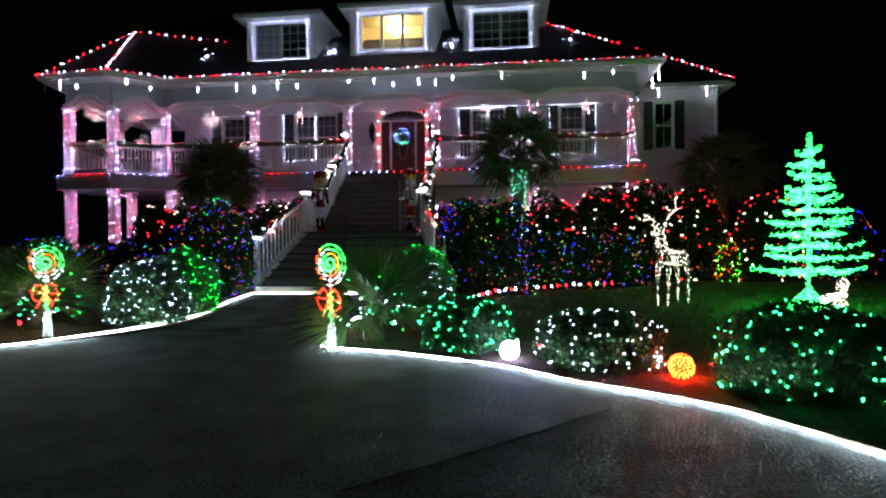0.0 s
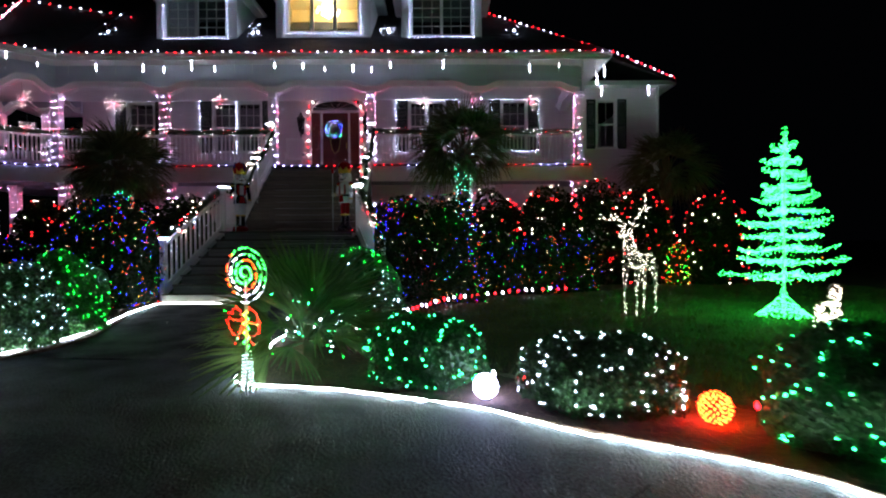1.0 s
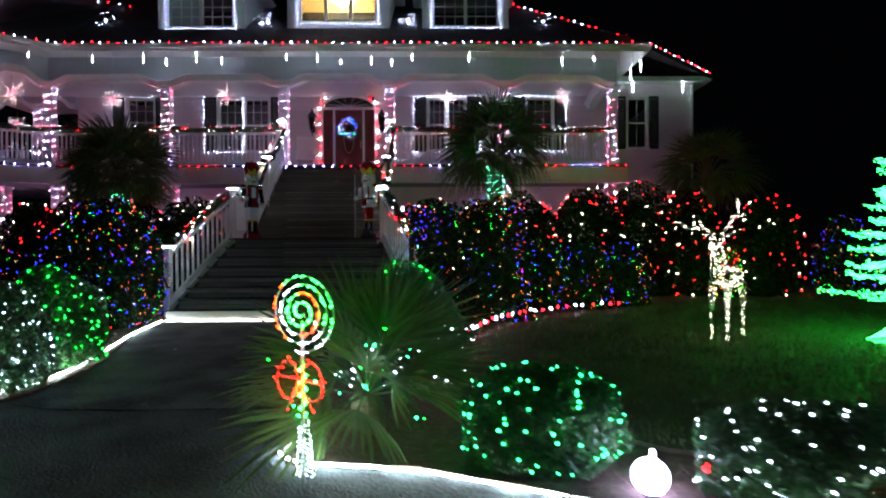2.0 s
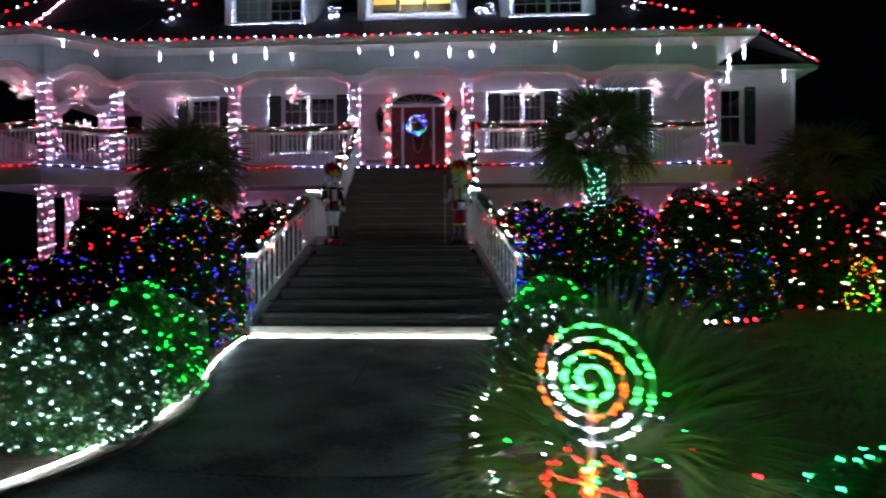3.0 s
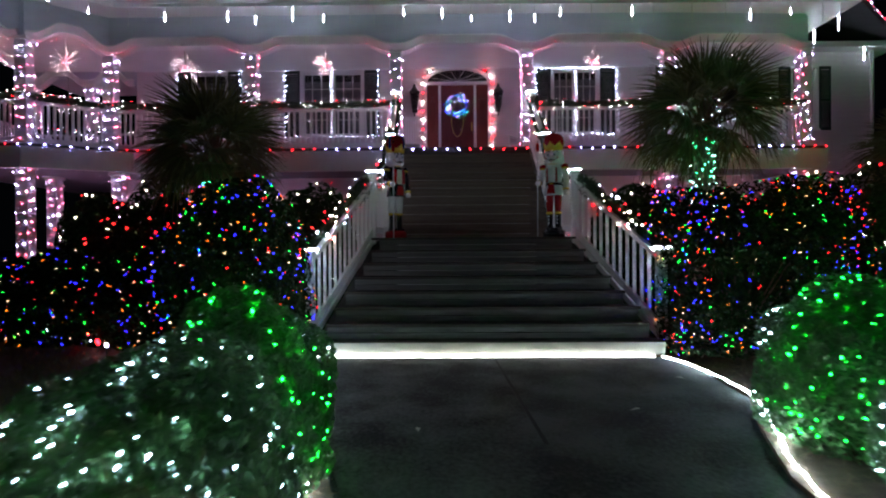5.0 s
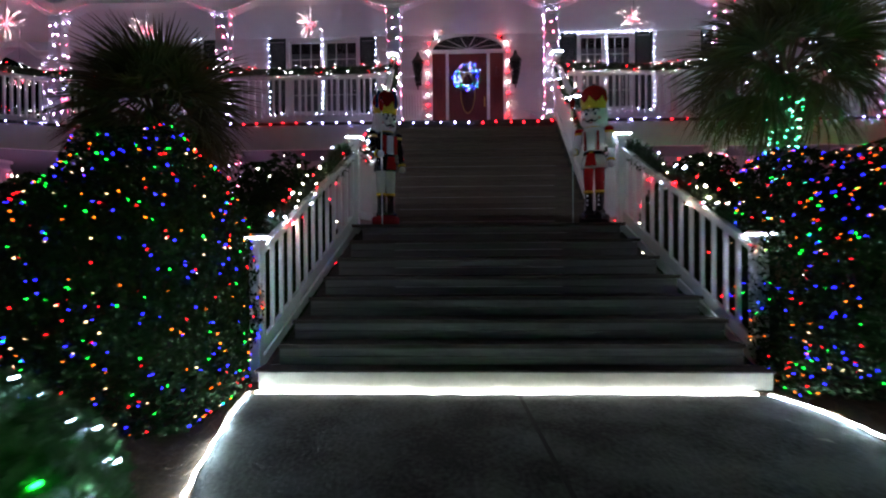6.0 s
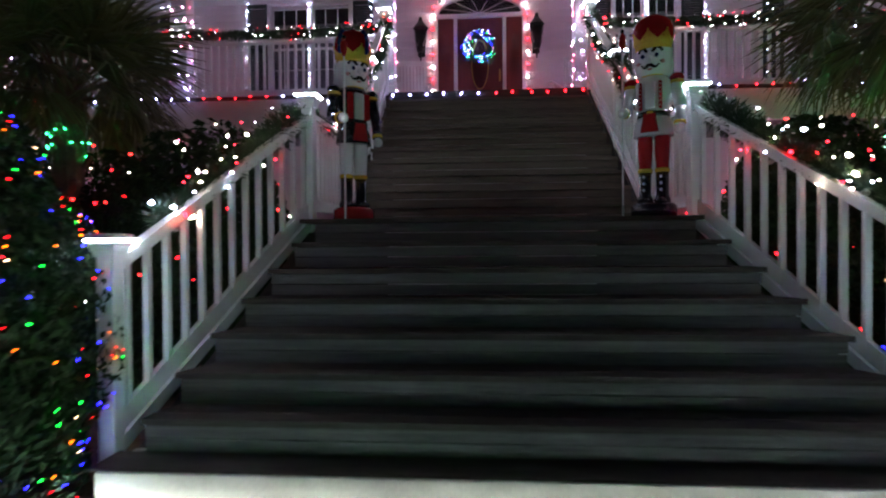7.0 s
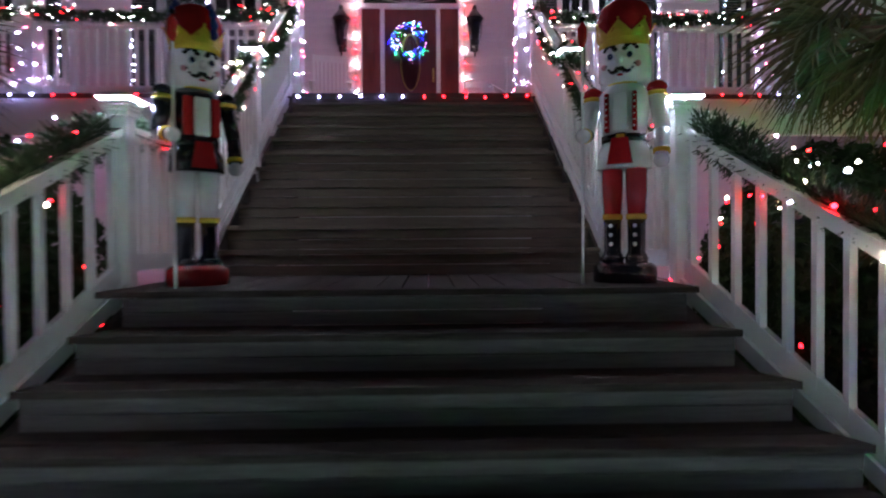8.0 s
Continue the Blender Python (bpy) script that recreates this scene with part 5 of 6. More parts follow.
# ---- shrubs ----
def shrub(label, x, y, rx, ry, h, n, seed, leaf=0.055, clip=(-99, 99), material=None, z=0.02, name="shrub", lumps=0.13, category="shrub", square=0.92):
    """A clipped shrub: woody stems and many small leaves in an uneven dome. Returns a function for places on its surface."""
    ob = thing(name, label, category, "", "", (x, y, z))
    g = np.random.default_rng(seed)
    ph = g.uniform(0, 6.28, (3, 3))

    def radius(u):
        a, b, c = u[:, 0], u[:, 1], u[:, 2]
        r = lumps * (np.sin(3 * a + ph[0, 0]) * np.sin(3.4 * b + ph[0, 1]) + 0.7 * np.sin(5 * c + ph[0, 2] + 2 * a) * np.sin(4.5 * b + ph[1, 0]))
        return 1 + r + lumps * 0.45 * np.sin(9 * a + ph[1, 1]) * np.sin(8 * b + ph[1, 2]) * np.sin(7 * c + ph[2, 0])

    def surface(u):
        u = u / np.linalg.norm(u, axis=1, keepdims=True)
        e = np.stack([np.sign(u[:, i]) * np.abs(u[:, i]) ** square for i in range(3)], axis=1)
        e[:, :2] *= np.where(u[:, 2] < 0, np.minimum(1.7, np.maximum(1 - u[:, 2] ** 2, 0.05) ** -0.4), 1.0)[:, None]
        return e * radius(u)[:, None] * np.array([rx * 0.93, ry * 0.93, h * 0.52]) + np.array([0, 0, h * 0.47])

    u = g.normal(size=(n, 3))
    u /= np.linalg.norm(u, axis=1, keepdims=True)
    dep = 1.02 - 0.42 * g.random(n) ** 2.2
    c = np.array([0, 0, h * 0.45])
    pos = c + (surface(u) - c) * dep[:, None]
    pos[:, 2] = np.maximum(pos[:, 2], 0.02 + 0.05 * g.random(n))
    nrm = u + g.normal(size=(n, 3)) * 0.55
    pos[:, 0] = np.clip(pos[:, 0], clip[0] - x + 0.05 * g.random(n), clip[1] - x - 0.05 * g.random(n))
    V, F = scatter(LEAF_V * leaf, LEAF_F, frames(nrm, g.uniform(0, 6.28, n), g.uniform(0.6, 1.25, n)), pos)
    part("leaves", mesh("leaves", V, F, material or m_leaf), None, ob, "", "stuff")
    s = Solid()
    for i in range(9):
        a = i * 0.7 + g.uniform(0, 0.4)
        tip = Vector((rx * 0.6 * math.cos(a), ry * 0.6 * math.sin(a), h * g.uniform(0.4, 0.75)))
        mid = Vector((tip.x * 0.35, tip.y * 0.35, tip.z * 0.45))
        s.rod((tip.x * 0.06, tip.y * 0.06, -0.03), mid, 0.022, 0.016, 5).rod(mid, tip, 0.016, 0.006, 5)
    part("woody_base", s, m_twig, ob)

    def spots(k, lo=-0.8, hi=1.0, jit=0.12, out=1.0):
        i = np.arange(k) + 0.5
        cz = lo + (hi - lo) * i / k
        a = i * 2.39996
        r = np.sqrt(np.maximum(0, 1 - cz * cz))
        w = np.stack([r * np.cos(a), r * np.sin(a), cz], axis=1) + g.normal(size=(k, 3)) * jit
        p = c + (surface(w) - c) * out
        p[:, 2] = np.maximum(p[:, 2], 0.06)
        p = p + np.array([x, y, z])
        p[:, 0] = np.clip(p[:, 0], clip[0] - 0.012, clip[1] + 0.012)
        return p

    return spots


def lit_shrub(label, llabel, x, y, rx, ry, h, n, seed, bulbs, bulb_mat, r=0.0085, **kw):
    lo, out = kw.pop("lo", -0.85), kw.pop("out", 1.025)
    sp = shrub(label, x, y, rx, ry, h, n, seed, **kw)
    lights("string_lights", llabel, sp(bulbs, lo, out=out), r, bulb_mat, "shrub lights")
    return sp


GL, WL, ML, CL = "green lights netted over a rounded shrub", "cool white lights netted over a rounded shrub", "multicoloured lights netted over a dark shrub", "large red and white lights over a dark hedge"
lit_shrub("tall rounded evergreen shrub beside the stairs", ML, -2.92, -0.6, 0.9, 1.15, 2.1, 34000, 1, 860, g_multi, 0.0058, material=m_leafdark, leaf=0.06, clip=(-9, -2.12), square=0.85)
sp = shrub("rounded green shrub beside the walk", -1.55, -4.1, 0.54, 0.56, 1.08, 22000, 2)
pts = sp(210, -0.85, out=1.0)
far = (pts[:, 1] > -3.98) & (pts[:, 2] > 0.55)
lights("string_lights", "green lights over the front of a shrub", pts[~far], 0.0075, g_greens, "shrub lights")
lights("string_lights", "cool white lights over the stair side of a shrub", pts[far], 0.0066, g_whites, "shrub lights")
lit_shrub("rounded green shrub at the bend of the walk", WL, -1.54, -5.08, 0.58, 0.6, 0.95, 24000, 3, 340, g_whites, 0.0058, out=0.995)
for i, x in enumerate((-7.0, -6.0, -5.0, -4.1)):
    lit_shrub("low dark hedge shrub under the porch", ML, x, 0.9 - 0.2 * i, 0.72, 0.62, 1.25 + 0.1 * (i % 2), 11000, 10 + i, 220, g_multi, 0.0062, material=m_leafdark, leaf=0.085)
for i, (x, y, h) in enumerate(((-7.4, 3.9, 2.4), (-6.1, 3.7, 2.6), (-4.3, 3.2, 2.2), (-2.62, 1.95, 2.3))):
    lit_shrub("large dark hedge shrub against the porch", CL, x, y, 0.85, 0.8, h, 13000, 20 + i, (74, 66, 44, 64)[i], g_hedge, 0.0175 if i < 3 else 0.0125, out=1.07, clip=(-9, -1.9 if i == 3 else 9), material=m_leafdark, leaf=0.1)
lit_shrub("dark shrub beyond the lawn", GL, -8.9, 1.2, 0.7, 0.6, 1.25, 5000, 26, 90, g_aqua, material=m_leafdark, leaf=0.07)
lit_shrub("dark shrub beyond the lawn", ML, -10.4, 2.6, 0.9, 0.7, 1.5, 5000, 27, 110, g_multi, material=m_leafdark, leaf=0.08)
lit_shrub("tall rounded evergreen shrub beside the stairs", ML, 3.25, -0.25, 1.18, 0.95, 2.1, 36000, 4, 820, g_multi, 0.0056, material=m_leafdark, leaf=0.06, clip=(2.36, 9), square=0.68)
sp = shrub("rounded green shrub beside the walk", 2.46, -3.35, 0.62, 0.6, 1.05, 20000, 5)
pts = sp(240)
far = (pts[:, 1] > -3.2) & (pts[:, 0] < 2.4)
lights("string_lights", "green lights over the front of a shrub", pts[~far], 0.0075, g_greens, "shrub lights")
lights("string_lights", "cool white lights over the stair side of a shrub", pts[far], 0.0066, g_whites, "shrub lights")
lit_shrub("large rounded green shrub at the bend of the walk", WL, 2.44, -4.75, 0.7, 0.66, 0.98, 26000, 9, 370, g_whites, 0.0058, out=0.995)
for i, x in enumerate((4.1, 5.0, 5.9, 6.8)):
    lit_shrub("low dark hedge shrub in front of the porch", ML, x, 0.9 + 0.25 * i, 0.72, 0.62, 1.3 + 0.08 * (i % 2), 11000, 30 + i, 280, g_multi, 0.006, material=m_leafdark, leaf=0.085)
for i, (x, h) in enumerate(((4.0, 2.3), (5.3, 2.55), (6.7, 2.7), (8.1, 2.8), (9.3, 2.6))):
    lit_shrub("large dark hedge shrub against the house", CL, x, 4.55 if i < 2 else 4.1, 0.95, 0.8, h, 13000, 40 + i, 98, g_hedge, 0.0185, out=1.07, material=m_leafdark, leaf=0.1)
lit_shrub("dark hedge shrub behind the stair railing", CL, 2.62, 1.95, 0.8, 0.8, 2.3, 14000, 45, 64, g_hedge, 0.0125, out=1.07, clip=(1.9, 9), material=m_leafdark, leaf=0.09)
lit_shrub("round dark shrub at the lawn's end", CL, 11.3, 3.9, 0.95, 0.8, 2.45, 12000, 46, 90, g_hedge, 0.0185, out=1.07, material=m_leafdark, leaf=0.1)
lit_shrub("dark shrub far across the lawn", ML, 13.6, 4.2, 0.8, 0.7, 1.9, 5000, 47, 120, g_multi, material=m_leafdark, leaf=0.08)
lit_shrub("small cone-shaped evergreen on the lawn edge", "multicoloured lights on a small cone evergreen", 10.0, 3.2, 0.3, 0.3, 1.15, 4000, 48, 150, g_cone, 0.009, material=m_leafdark, name="cone_evergreen", leaf=0.05)
lit_shrub("low rounded green shrub at the driveway edge", GL, 3.56, -6.93, 0.53, 0.44, 0.6, 16000, 6, 140, g_aqua, 0.0075, leaf=0.045)
lit_shrub("low rounded green shrub at the driveway edge", WL, 4.87, -7.68, 0.62, 0.48, 0.55, 16000, 7, 140, g_white, 0.0068, leaf=0.045)
lit_shrub("wide low green shrub at the driveway edge", GL, 6.45, -8.45, 0.8, 0.7, 0.68, 22000, 8, 175, g_aqua, 0.0078, leaf=0.05)


# ---- palms ----
def frond(blades, spread, length, stem, droop, seed):
    """A fan-shaped frond along +y: a stalk and folded, tapering blades."""
    g = np.random.default_rng(seed)
    V, F = [], []
    V += [(-0.012, 0, 0), (0.012, 0, 0), (0.008, stem, 0.0), (-0.008, stem, 0.0)]
    F += [(0, 1, 2, 3)]
    for i in range(blades):
        a = spread * (2 * (i + 0.5) / blades - 1)
        L = length * (0.72 + 0.28 * math.cos(a)) * g.uniform(0.9, 1.06)
        d, sd = np.array([math.sin(a), math.cos(a), 0]), np.array([math.cos(a), -math.sin(a), 0])
        lift = 0.06 * math.cos(3 * a)
        rows = []
        limp = g.uniform(0.7, 1.4)
        for f, w in ((0.0, 0.008), (0.35, 0.021), (0.7, 0.014), (1.0, 0.002)):
            p = np.array([0, stem, 0]) + d * L * f + np.array([0, 0, lift * f * L - droop * limp * L * f ** 2.4])
            rows.append((p - sd * w - (0, 0, 0.35 * w), p, p + sd * w - (0, 0, 0.35 * w)))
        o = len(V)
        for r in rows:
            V += [tuple(q) for q in r]
        for k in range(3):
            b = o + 3 * k
            F += [(b, b + 1, b + 4, b + 3), (b + 1, b + 2, b + 5, b + 4)]
    return np.array(V), np.array(F)


def crown(count, length, stem, lo, hi, seed, blades=26, spread=2.0, limp=1.0):
    g = np.random.default_rng(seed)
    Vs, Fs, o = [], [], 0
    for i in range(count):
        el = math.radians(lo + (hi - lo) * (i + 0.5) / count)
        az = i * 2.39996 + g.uniform(-0.3, 0.3)
        V, F = frond(blades, spread, length * g.uniform(0.85, 1.1), stem * g.uniform(0.8, 1.15), limp * (0.25 + 0.3 * max(0, math.cos(el))), seed * 97 + i)
        R = (Matrix.Rotation(az, 3, "Z") @ Matrix.Rotation(el, 3, "X") @ Matrix.Rotation(g.uniform(-0.8, 0.8), 3, "Y"))
        Vs.append(V @ np.array(R).T)
        Fs.append(F + o)
        o += len(V)
    return np.concatenate(Vs), np.concatenate(Fs)


def palm(label, x, y, z0, h, seed, length=0.75, stem=0.62, count=40, lowest=-40, group="fan palms"):
    ob = thing("palm_tree", label, "palm tree", group, "", (x, y, z0))
    rows = [(0.2, 0.0), (0.17, 0.3), (0.15, h * 0.5), (0.16, h * 0.85), (0.19, h), (0.1, h + 0.25)]
    s = Solid().turn(rows, n=12)
    for i in range(int(h / 0.09)):
        a = i * 2.4
        z = 0.25 + i * 0.09
        p = Vector((0.15 * math.cos(a), 0.15 * math.sin(a), z))
        s.bar(p, p + Vector((0.09 * math.cos(a), 0.09 * math.sin(a), 0.14)), 0.07, 0.02, (math.cos(a), math.sin(a), 0.3))
    for i in range(26):
        a, e = i * 2.4, -0.3 + 0.07 * i
        d = Vector((math.cos(a) * math.cos(e), math.sin(a) * math.cos(e), math.sin(e)))
        s.rod(Vector((0, 0, h - 0.05)), Vector((0, 0, h + 0.1)) + d * stem * 0.8, 0.035, 0.012, 5)
    part("trunk", s, m_bark, ob, "brown fibrous palm trunk")
    V, F = crown(count, length, stem, lowest, 78, seed, 26, 1.15)
    part("crown", mesh("crown", V + np.array([0, 0, h + 0.1]), F, m_frond), None, ob, "dark green fan fronds", "stuff")
    return ob


palm("fan palm in front of the porch", -4.68, 2.9, 0.03, 2.95, 11, 0.86, 0.62, 52, -26)
palm("tall fan palm with a light-wrapped trunk in front of the porch", 4.26, 3.0, 0.03, 3.5, 12, 0.88, 0.7, 46, -36)
palm("dark fan palm beside the wing", 10.9, 6.2, 0.03, 3.3, 13, 0.92, 0.7, 40)
tp = [(4.26 + 0.2 * math.cos(i * 0.5), 3.0 + 0.2 * math.sin(i * 0.5), 1.3 + i * 0.0105) for i in range(190)]
lights("string_lights", "aqua and white lights wound round the palm trunk", np.array(tp) + rng.normal(size=(190, 3)) * 0.02, 0.0082, glow("aqua and white bulbs", WHITE, GLOW, (AQUA, (0.3, 0.95, 0.75), (0.08, 1, 0.4), (0.55, 0.9, 0.95), (0.1, 0.9, 0.7))), "palm lights")
cp = rng.normal(size=(22, 3)) * (0.25, 0.3, 0.22) + (4.26, 3.0, 3.6)
lights("string_lights", "cool white lights strung up into the palm crown", cp, 0.007, g_white, "palm lights")
lights("string_lights", "aqua green lights low on the palm trunk", np.array([(-4.68 + 0.2 * math.cos(i * 0.5), 2.9 + 0.2 * math.sin(i * 0.5), 2.3 + i * 0.012) for i in range(24)]), 0.008, g_aqua, "palm lights")


m_palmetto = mat("palmetto blades", (0.13, 0.185, 0.06), 0.5, scale=3, vary=0.45, bump=0, island=0.6, subsurf=0.15)


def palmetto(label, x, y, seed, count=30, length=0.62, stem=0.5):
    ob = thing("palmetto", label, "palmetto", "palmettos", "", (x, y, 0.03))
    V, F = crown(count, length, stem, -8, 80, seed, 17, 1.0, 0.45)
    part("fronds", mesh("fronds", V + np.array([0, 0, 0.26]), F, m_palmetto), None, ob, "long pointed green fan fronds", "stuff")
    part("stump", Solid().turn([(0.12, -0.03), (0.14, 0.06), (0.12, 0.2), (0.05, 0.3)], n=9), m_bark, ob)
    g = np.random.default_rng(seed)
    n = 74
    p = np.stack([g.normal(0, 0.33, n), g.normal(0, 0.33, n), g.uniform(0.15, 0.95, n)], axis=1) + np.array([x, y, 0.03])
    lights("string_lights", "green and white lights strewn over a palmetto", p, 0.0085, glow("green and white bulbs", WHITE, GLOW, (AQUA, WHITE, GREEN, AQUA)), "palmetto lights")


palmetto("spiky palmetto with long green fronds by the driveway corner", 2.35, -6.42, 21, 32, 0.66, 0.42)
palmetto("spiky palmetto with long green fronds by the drive edge", -2.85, -5.75, 22, 32, 0.68, 0.46)


# ---- lawn and drive ornaments ----
def wire_figure(name, label, category, limbs, r, bulbs, bulb_r, at, turn, size):
    """A lit wire-frame ornament as one mesh: bars, hoops round its limbs and bulbs on them."""
    s = Solid()
    pts = []
    for (a, ra), (b, rb), dens in limbs:
        a, b = Vector(a) * size, Vector(b) * size
        ra, rb = ra * size, rb * size
        d = (b - a).normalized()
        sd = d.orthogonal().normalized()
        u = d.cross(sd)
        L = (b - a).length
        k = 5 if ra > 0.03 * size else 2
        for i in range(k):
            w = math.cos(6.2832 * i / k) * sd + math.sin(6.2832 * i / k) * u
            s.rod(a + w * ra, b + w * rb, r, n=4)
        for f in np.linspace(0, 1, max(2, int(L / (0.09 * size)))):
            c, rr = a.lerp(b, f), ra + (rb - ra) * f
            for i in range(8):
                w0 = math.cos(0.7854 * i) * sd + math.sin(0.7854 * i) * u
                w1 = math.cos(0.7854 * (i + 1)) * sd + math.sin(0.7854 * (i + 1)) * u
                s.rod(c + w0 * rr, c + w1 * rr, r * 0.7, n=3)
        for i in range(int(0.45 * dens * L * (1 + 16 * ra / size))):
            f, g_ = rng.random(), rng.uniform(0, 6.2832)
            pts.append(a.lerp(b, f) + (math.cos(g_) * sd + math.sin(g_) * u) * (ra + (rb - ra) * f))
    V, F = scatter(OCT_V * bulb_r, OCT_F, frames(rng.normal(size=(len(pts), 3)), np.zeros(len(pts))), np.array(pts))
    o = len(s.V)
    s.V += [tuple(v) for v in V]
    s.F += [[o + int(i) for i in f] for f in F]
    s.I += [1] * len(F)
    ob = new(name, s.data(name, [m_frame, bulbs]))
    ob.matrix_basis = pose(*at, 0, 0, turn)
    return tagged(ob, label, category)


body = [(((-0.28, 0, 0.9), 0.14), ((0.05, 0, 0.86), 0.12), 120), (((0.05, 0, 0.86), 0.12), ((0.32, 0, 0.84), 0.14), 120), (((-0.32, 0, 0.96), 0.12), ((-0.44, 0, 1.3), 0.065), 130),
        (((-0.42, 0, 1.4), 0.085), ((-0.64, 0, 1.28), 0.04), 150), (((0.36, 0, 0.92), 0.05), ((0.44, 0, 1.0), 0.02), 80)]
for y in (-0.1, 0.1):
    body += [(((-0.3, y, 0.8), 0.05), ((-0.34, y, 0.42), 0.022), 50), (((-0.34, y, 0.42), 0.02), ((-0.32, y, 0.0), 0.012), 60), (((0.3, y, 0.78), 0.06), ((0.4, y, 0.42), 0.024), 50), (((0.4, y, 0.42), 0.02), ((0.38, y, 0.0), 0.012), 60),
             (((-0.42, y * 0.7, 1.44), 0.02), ((-0.42, y * 1.9, 1.47), 0.01), 60)]
antler = [((-0.4, 0.05, 1.47), (-0.38, 0.2, 1.56)), ((-0.38, 0.2, 1.56), (-0.36, 0.42, 1.55)), ((-0.36, 0.42, 1.55), (-0.36, 0.52, 1.64)), ((-0.37, 0.3, 1.56), (-0.34, 0.34, 1.68)), ((-0.38, 0.2, 1.56), (-0.44, 0.22, 1.66)),
          ((-0.4, -0.05, 1.47), (-0.36, -0.14, 1.6)), ((-0.36, -0.14, 1.6), (-0.32, -0.24, 1.78)), ((-0.32, -0.24, 1.78), (-0.32, -0.22, 1.95)), ((-0.34, -0.19, 1.68), (-0.32, -0.32, 1.74)), ((-0.36, -0.14, 1.6), (-0.44, -0.2, 1.7))]
body += [((a, 0.014), (b, 0.01), 90) for a, b in antler]
wire_figure("reindeer_ornament", "white wire reindeer ornament lit with warm bulbs on the lawn", "light ornament", body, 0.0025, glow("dim warm bulb", (1, 0.85, 0.7), 13.0), 0.0052, (6.9, -2.72, 0.06), 46, 0.98)
fawn = [(((-0.16, 0, 0.3), 0.08), ((0.16, 0, 0.3), 0.085), 600), (((-0.18, 0, 0.34), 0.06), ((-0.22, 0, 0.5), 0.05), 330), (((-0.2, 0, 0.52), 0.06), ((-0.32, 0, 0.48), 0.03), 330)]
for y in (-0.06, 0.06):
    fawn += [(((-0.15, y, 0.26), 0.03), ((-0.15, y, 0.0), 0.015), 120), (((0.15, y, 0.26), 0.03), ((0.16, y, 0.0), 0.015), 120)]
wire_figure("small_deer_ornament", "small white wire deer ornament lit with warm bulbs", "light ornament", fawn, 0.003, glow("soft warm bulb", (1, 0.85, 0.68), 8.0), 0.006, (8.28, -5.16, 0.06), 218, 1.12)

tree = thing("light_tree", "tall artificial tree covered in aqua green lights on the lawn", "light tree", at=(8.88, -3.32, 0.06))
tree.matrix_basis = Matrix.LocRotScale((8.88, -3.32, 0.06), None, (1.05, 1.05, 1.06))
part("pole", Solid().rod((0, 0, 0), (0, 0, 2.62), 0.022, 0.012), m_frame, tree)
tiers = 11
pts = []
for k in range(tiers):
    z = 0.55 + 2.0 * (k + rng.uniform(-0.12, 0.12)) / tiers
    R = 0.7 * (1 - k / tiers) ** 0.85 + 0.1
    count = 6 if k < 8 else 5
    for i in range(count):
        a = i * 6.2832 / count + k * 0.83 + rng.uniform(-0.3, 0.3)
        L = R * rng.uniform(0.66, 1.16)
        lift, sag = rng.uniform(-0.05, 0.07), rng.uniform(0.05, 0.14)
        d, side = Vector((math.cos(a), math.sin(a), 0)), Vector((-math.sin(a), math.cos(a), 0))

        def bough(f):
            return Vector((0, 0, z + 0.1 - sag * math.sin(f * 2.0) + (sag + lift) * 0.7 * f * f)) + d * L * f

        s = Solid()
        for j in range(4):
            s.rod(bough(j / 4), bough(j / 4 + 0.25), 0.006, 0.004, 4)
        part("branch", s, m_frame, tree)
        for j in range(int(14 + 84 * L)):
            f = 0.05 + 0.95 * rng.random() ** 0.8
            w = 0.14 * math.sin(min(1.0, 1.2 - f) * 1.5708) * min(1, L / 0.3)
            pts.append(bough(f) + side * rng.uniform(-w, w) + Vector((0, 0, rng.normal(0, 0.019))))
for i in range(420):
    a, f = rng.uniform(0, 6.28), math.sqrt(rng.random())
    pts.append(Vector((0.36 * f * math.cos(a), 0.36 * f * math.sin(a), 0.34 * (1 - f) ** 1.3 + 0.03)))
for i in range(330):
    a = rng.uniform(0, 6.28)
    pts.append(Vector((0.035 * math.cos(a), 0.035 * math.sin(a), rng.uniform(0.05, 2.74))))
part("bulb_chain", bulb_mesh("bulb_chain", pts, 0.0058, g_tree), None, tree, "aqua green bulbs", "stuff")
part("foot", Solid().turn([(0.2, 0.0), (0.2, 0.02), (0.03, 0.05)], n=12), m_iron, tree)


def globe(label, x, y, z, r, material, cage):
    ob = thing("globe_light", label, "globe light", "globe lights", "", (x, y, z))
    if cage:
        s = Solid()
        for i in range(7):
            a = math.pi * i / 7
            for j in range(20):
                t0, t1 = 6.2832 * j / 20, 6.2832 * (j + 1) / 20
                f = lambda t: (r * math.cos(t) * math.cos(a), r * math.cos(t) * math.sin(a), r * math.sin(t))
                s.rod(f(t0), f(t1), 0.004, n=3)
        part("cage", s, m_wire, ob)
        i = np.arange(130) + 0.5
        cz = 1 - 2 * i / 130
        w = np.sqrt(1 - cz * cz)
        a = i * 2.39996
        part("bulb_chain", bulb_mesh("bulb_chain", np.stack([w * np.cos(a), w * np.sin(a), cz], axis=1) * r, 0.0088, material), None, ob, "orange red bulbs", "stuff")
    else:
        part("shade", Solid().ball((0, 0, 0), r, n=24).data("shade", material, True), None, ob, "glowing white shade")
    part("foot", Solid().turn([(0.05, -r - 0.01), (0.05, -r + 0.02)], n=10), m_iron, ob)


globe("glowing white globe light on the mulch", 4.02, -7.5, 0.13, 0.098, g_ballw, False)
globe("orange red ball of netted lights on the mulch", 5.5, -8.12, 0.135, 0.104, g_ballr, True)


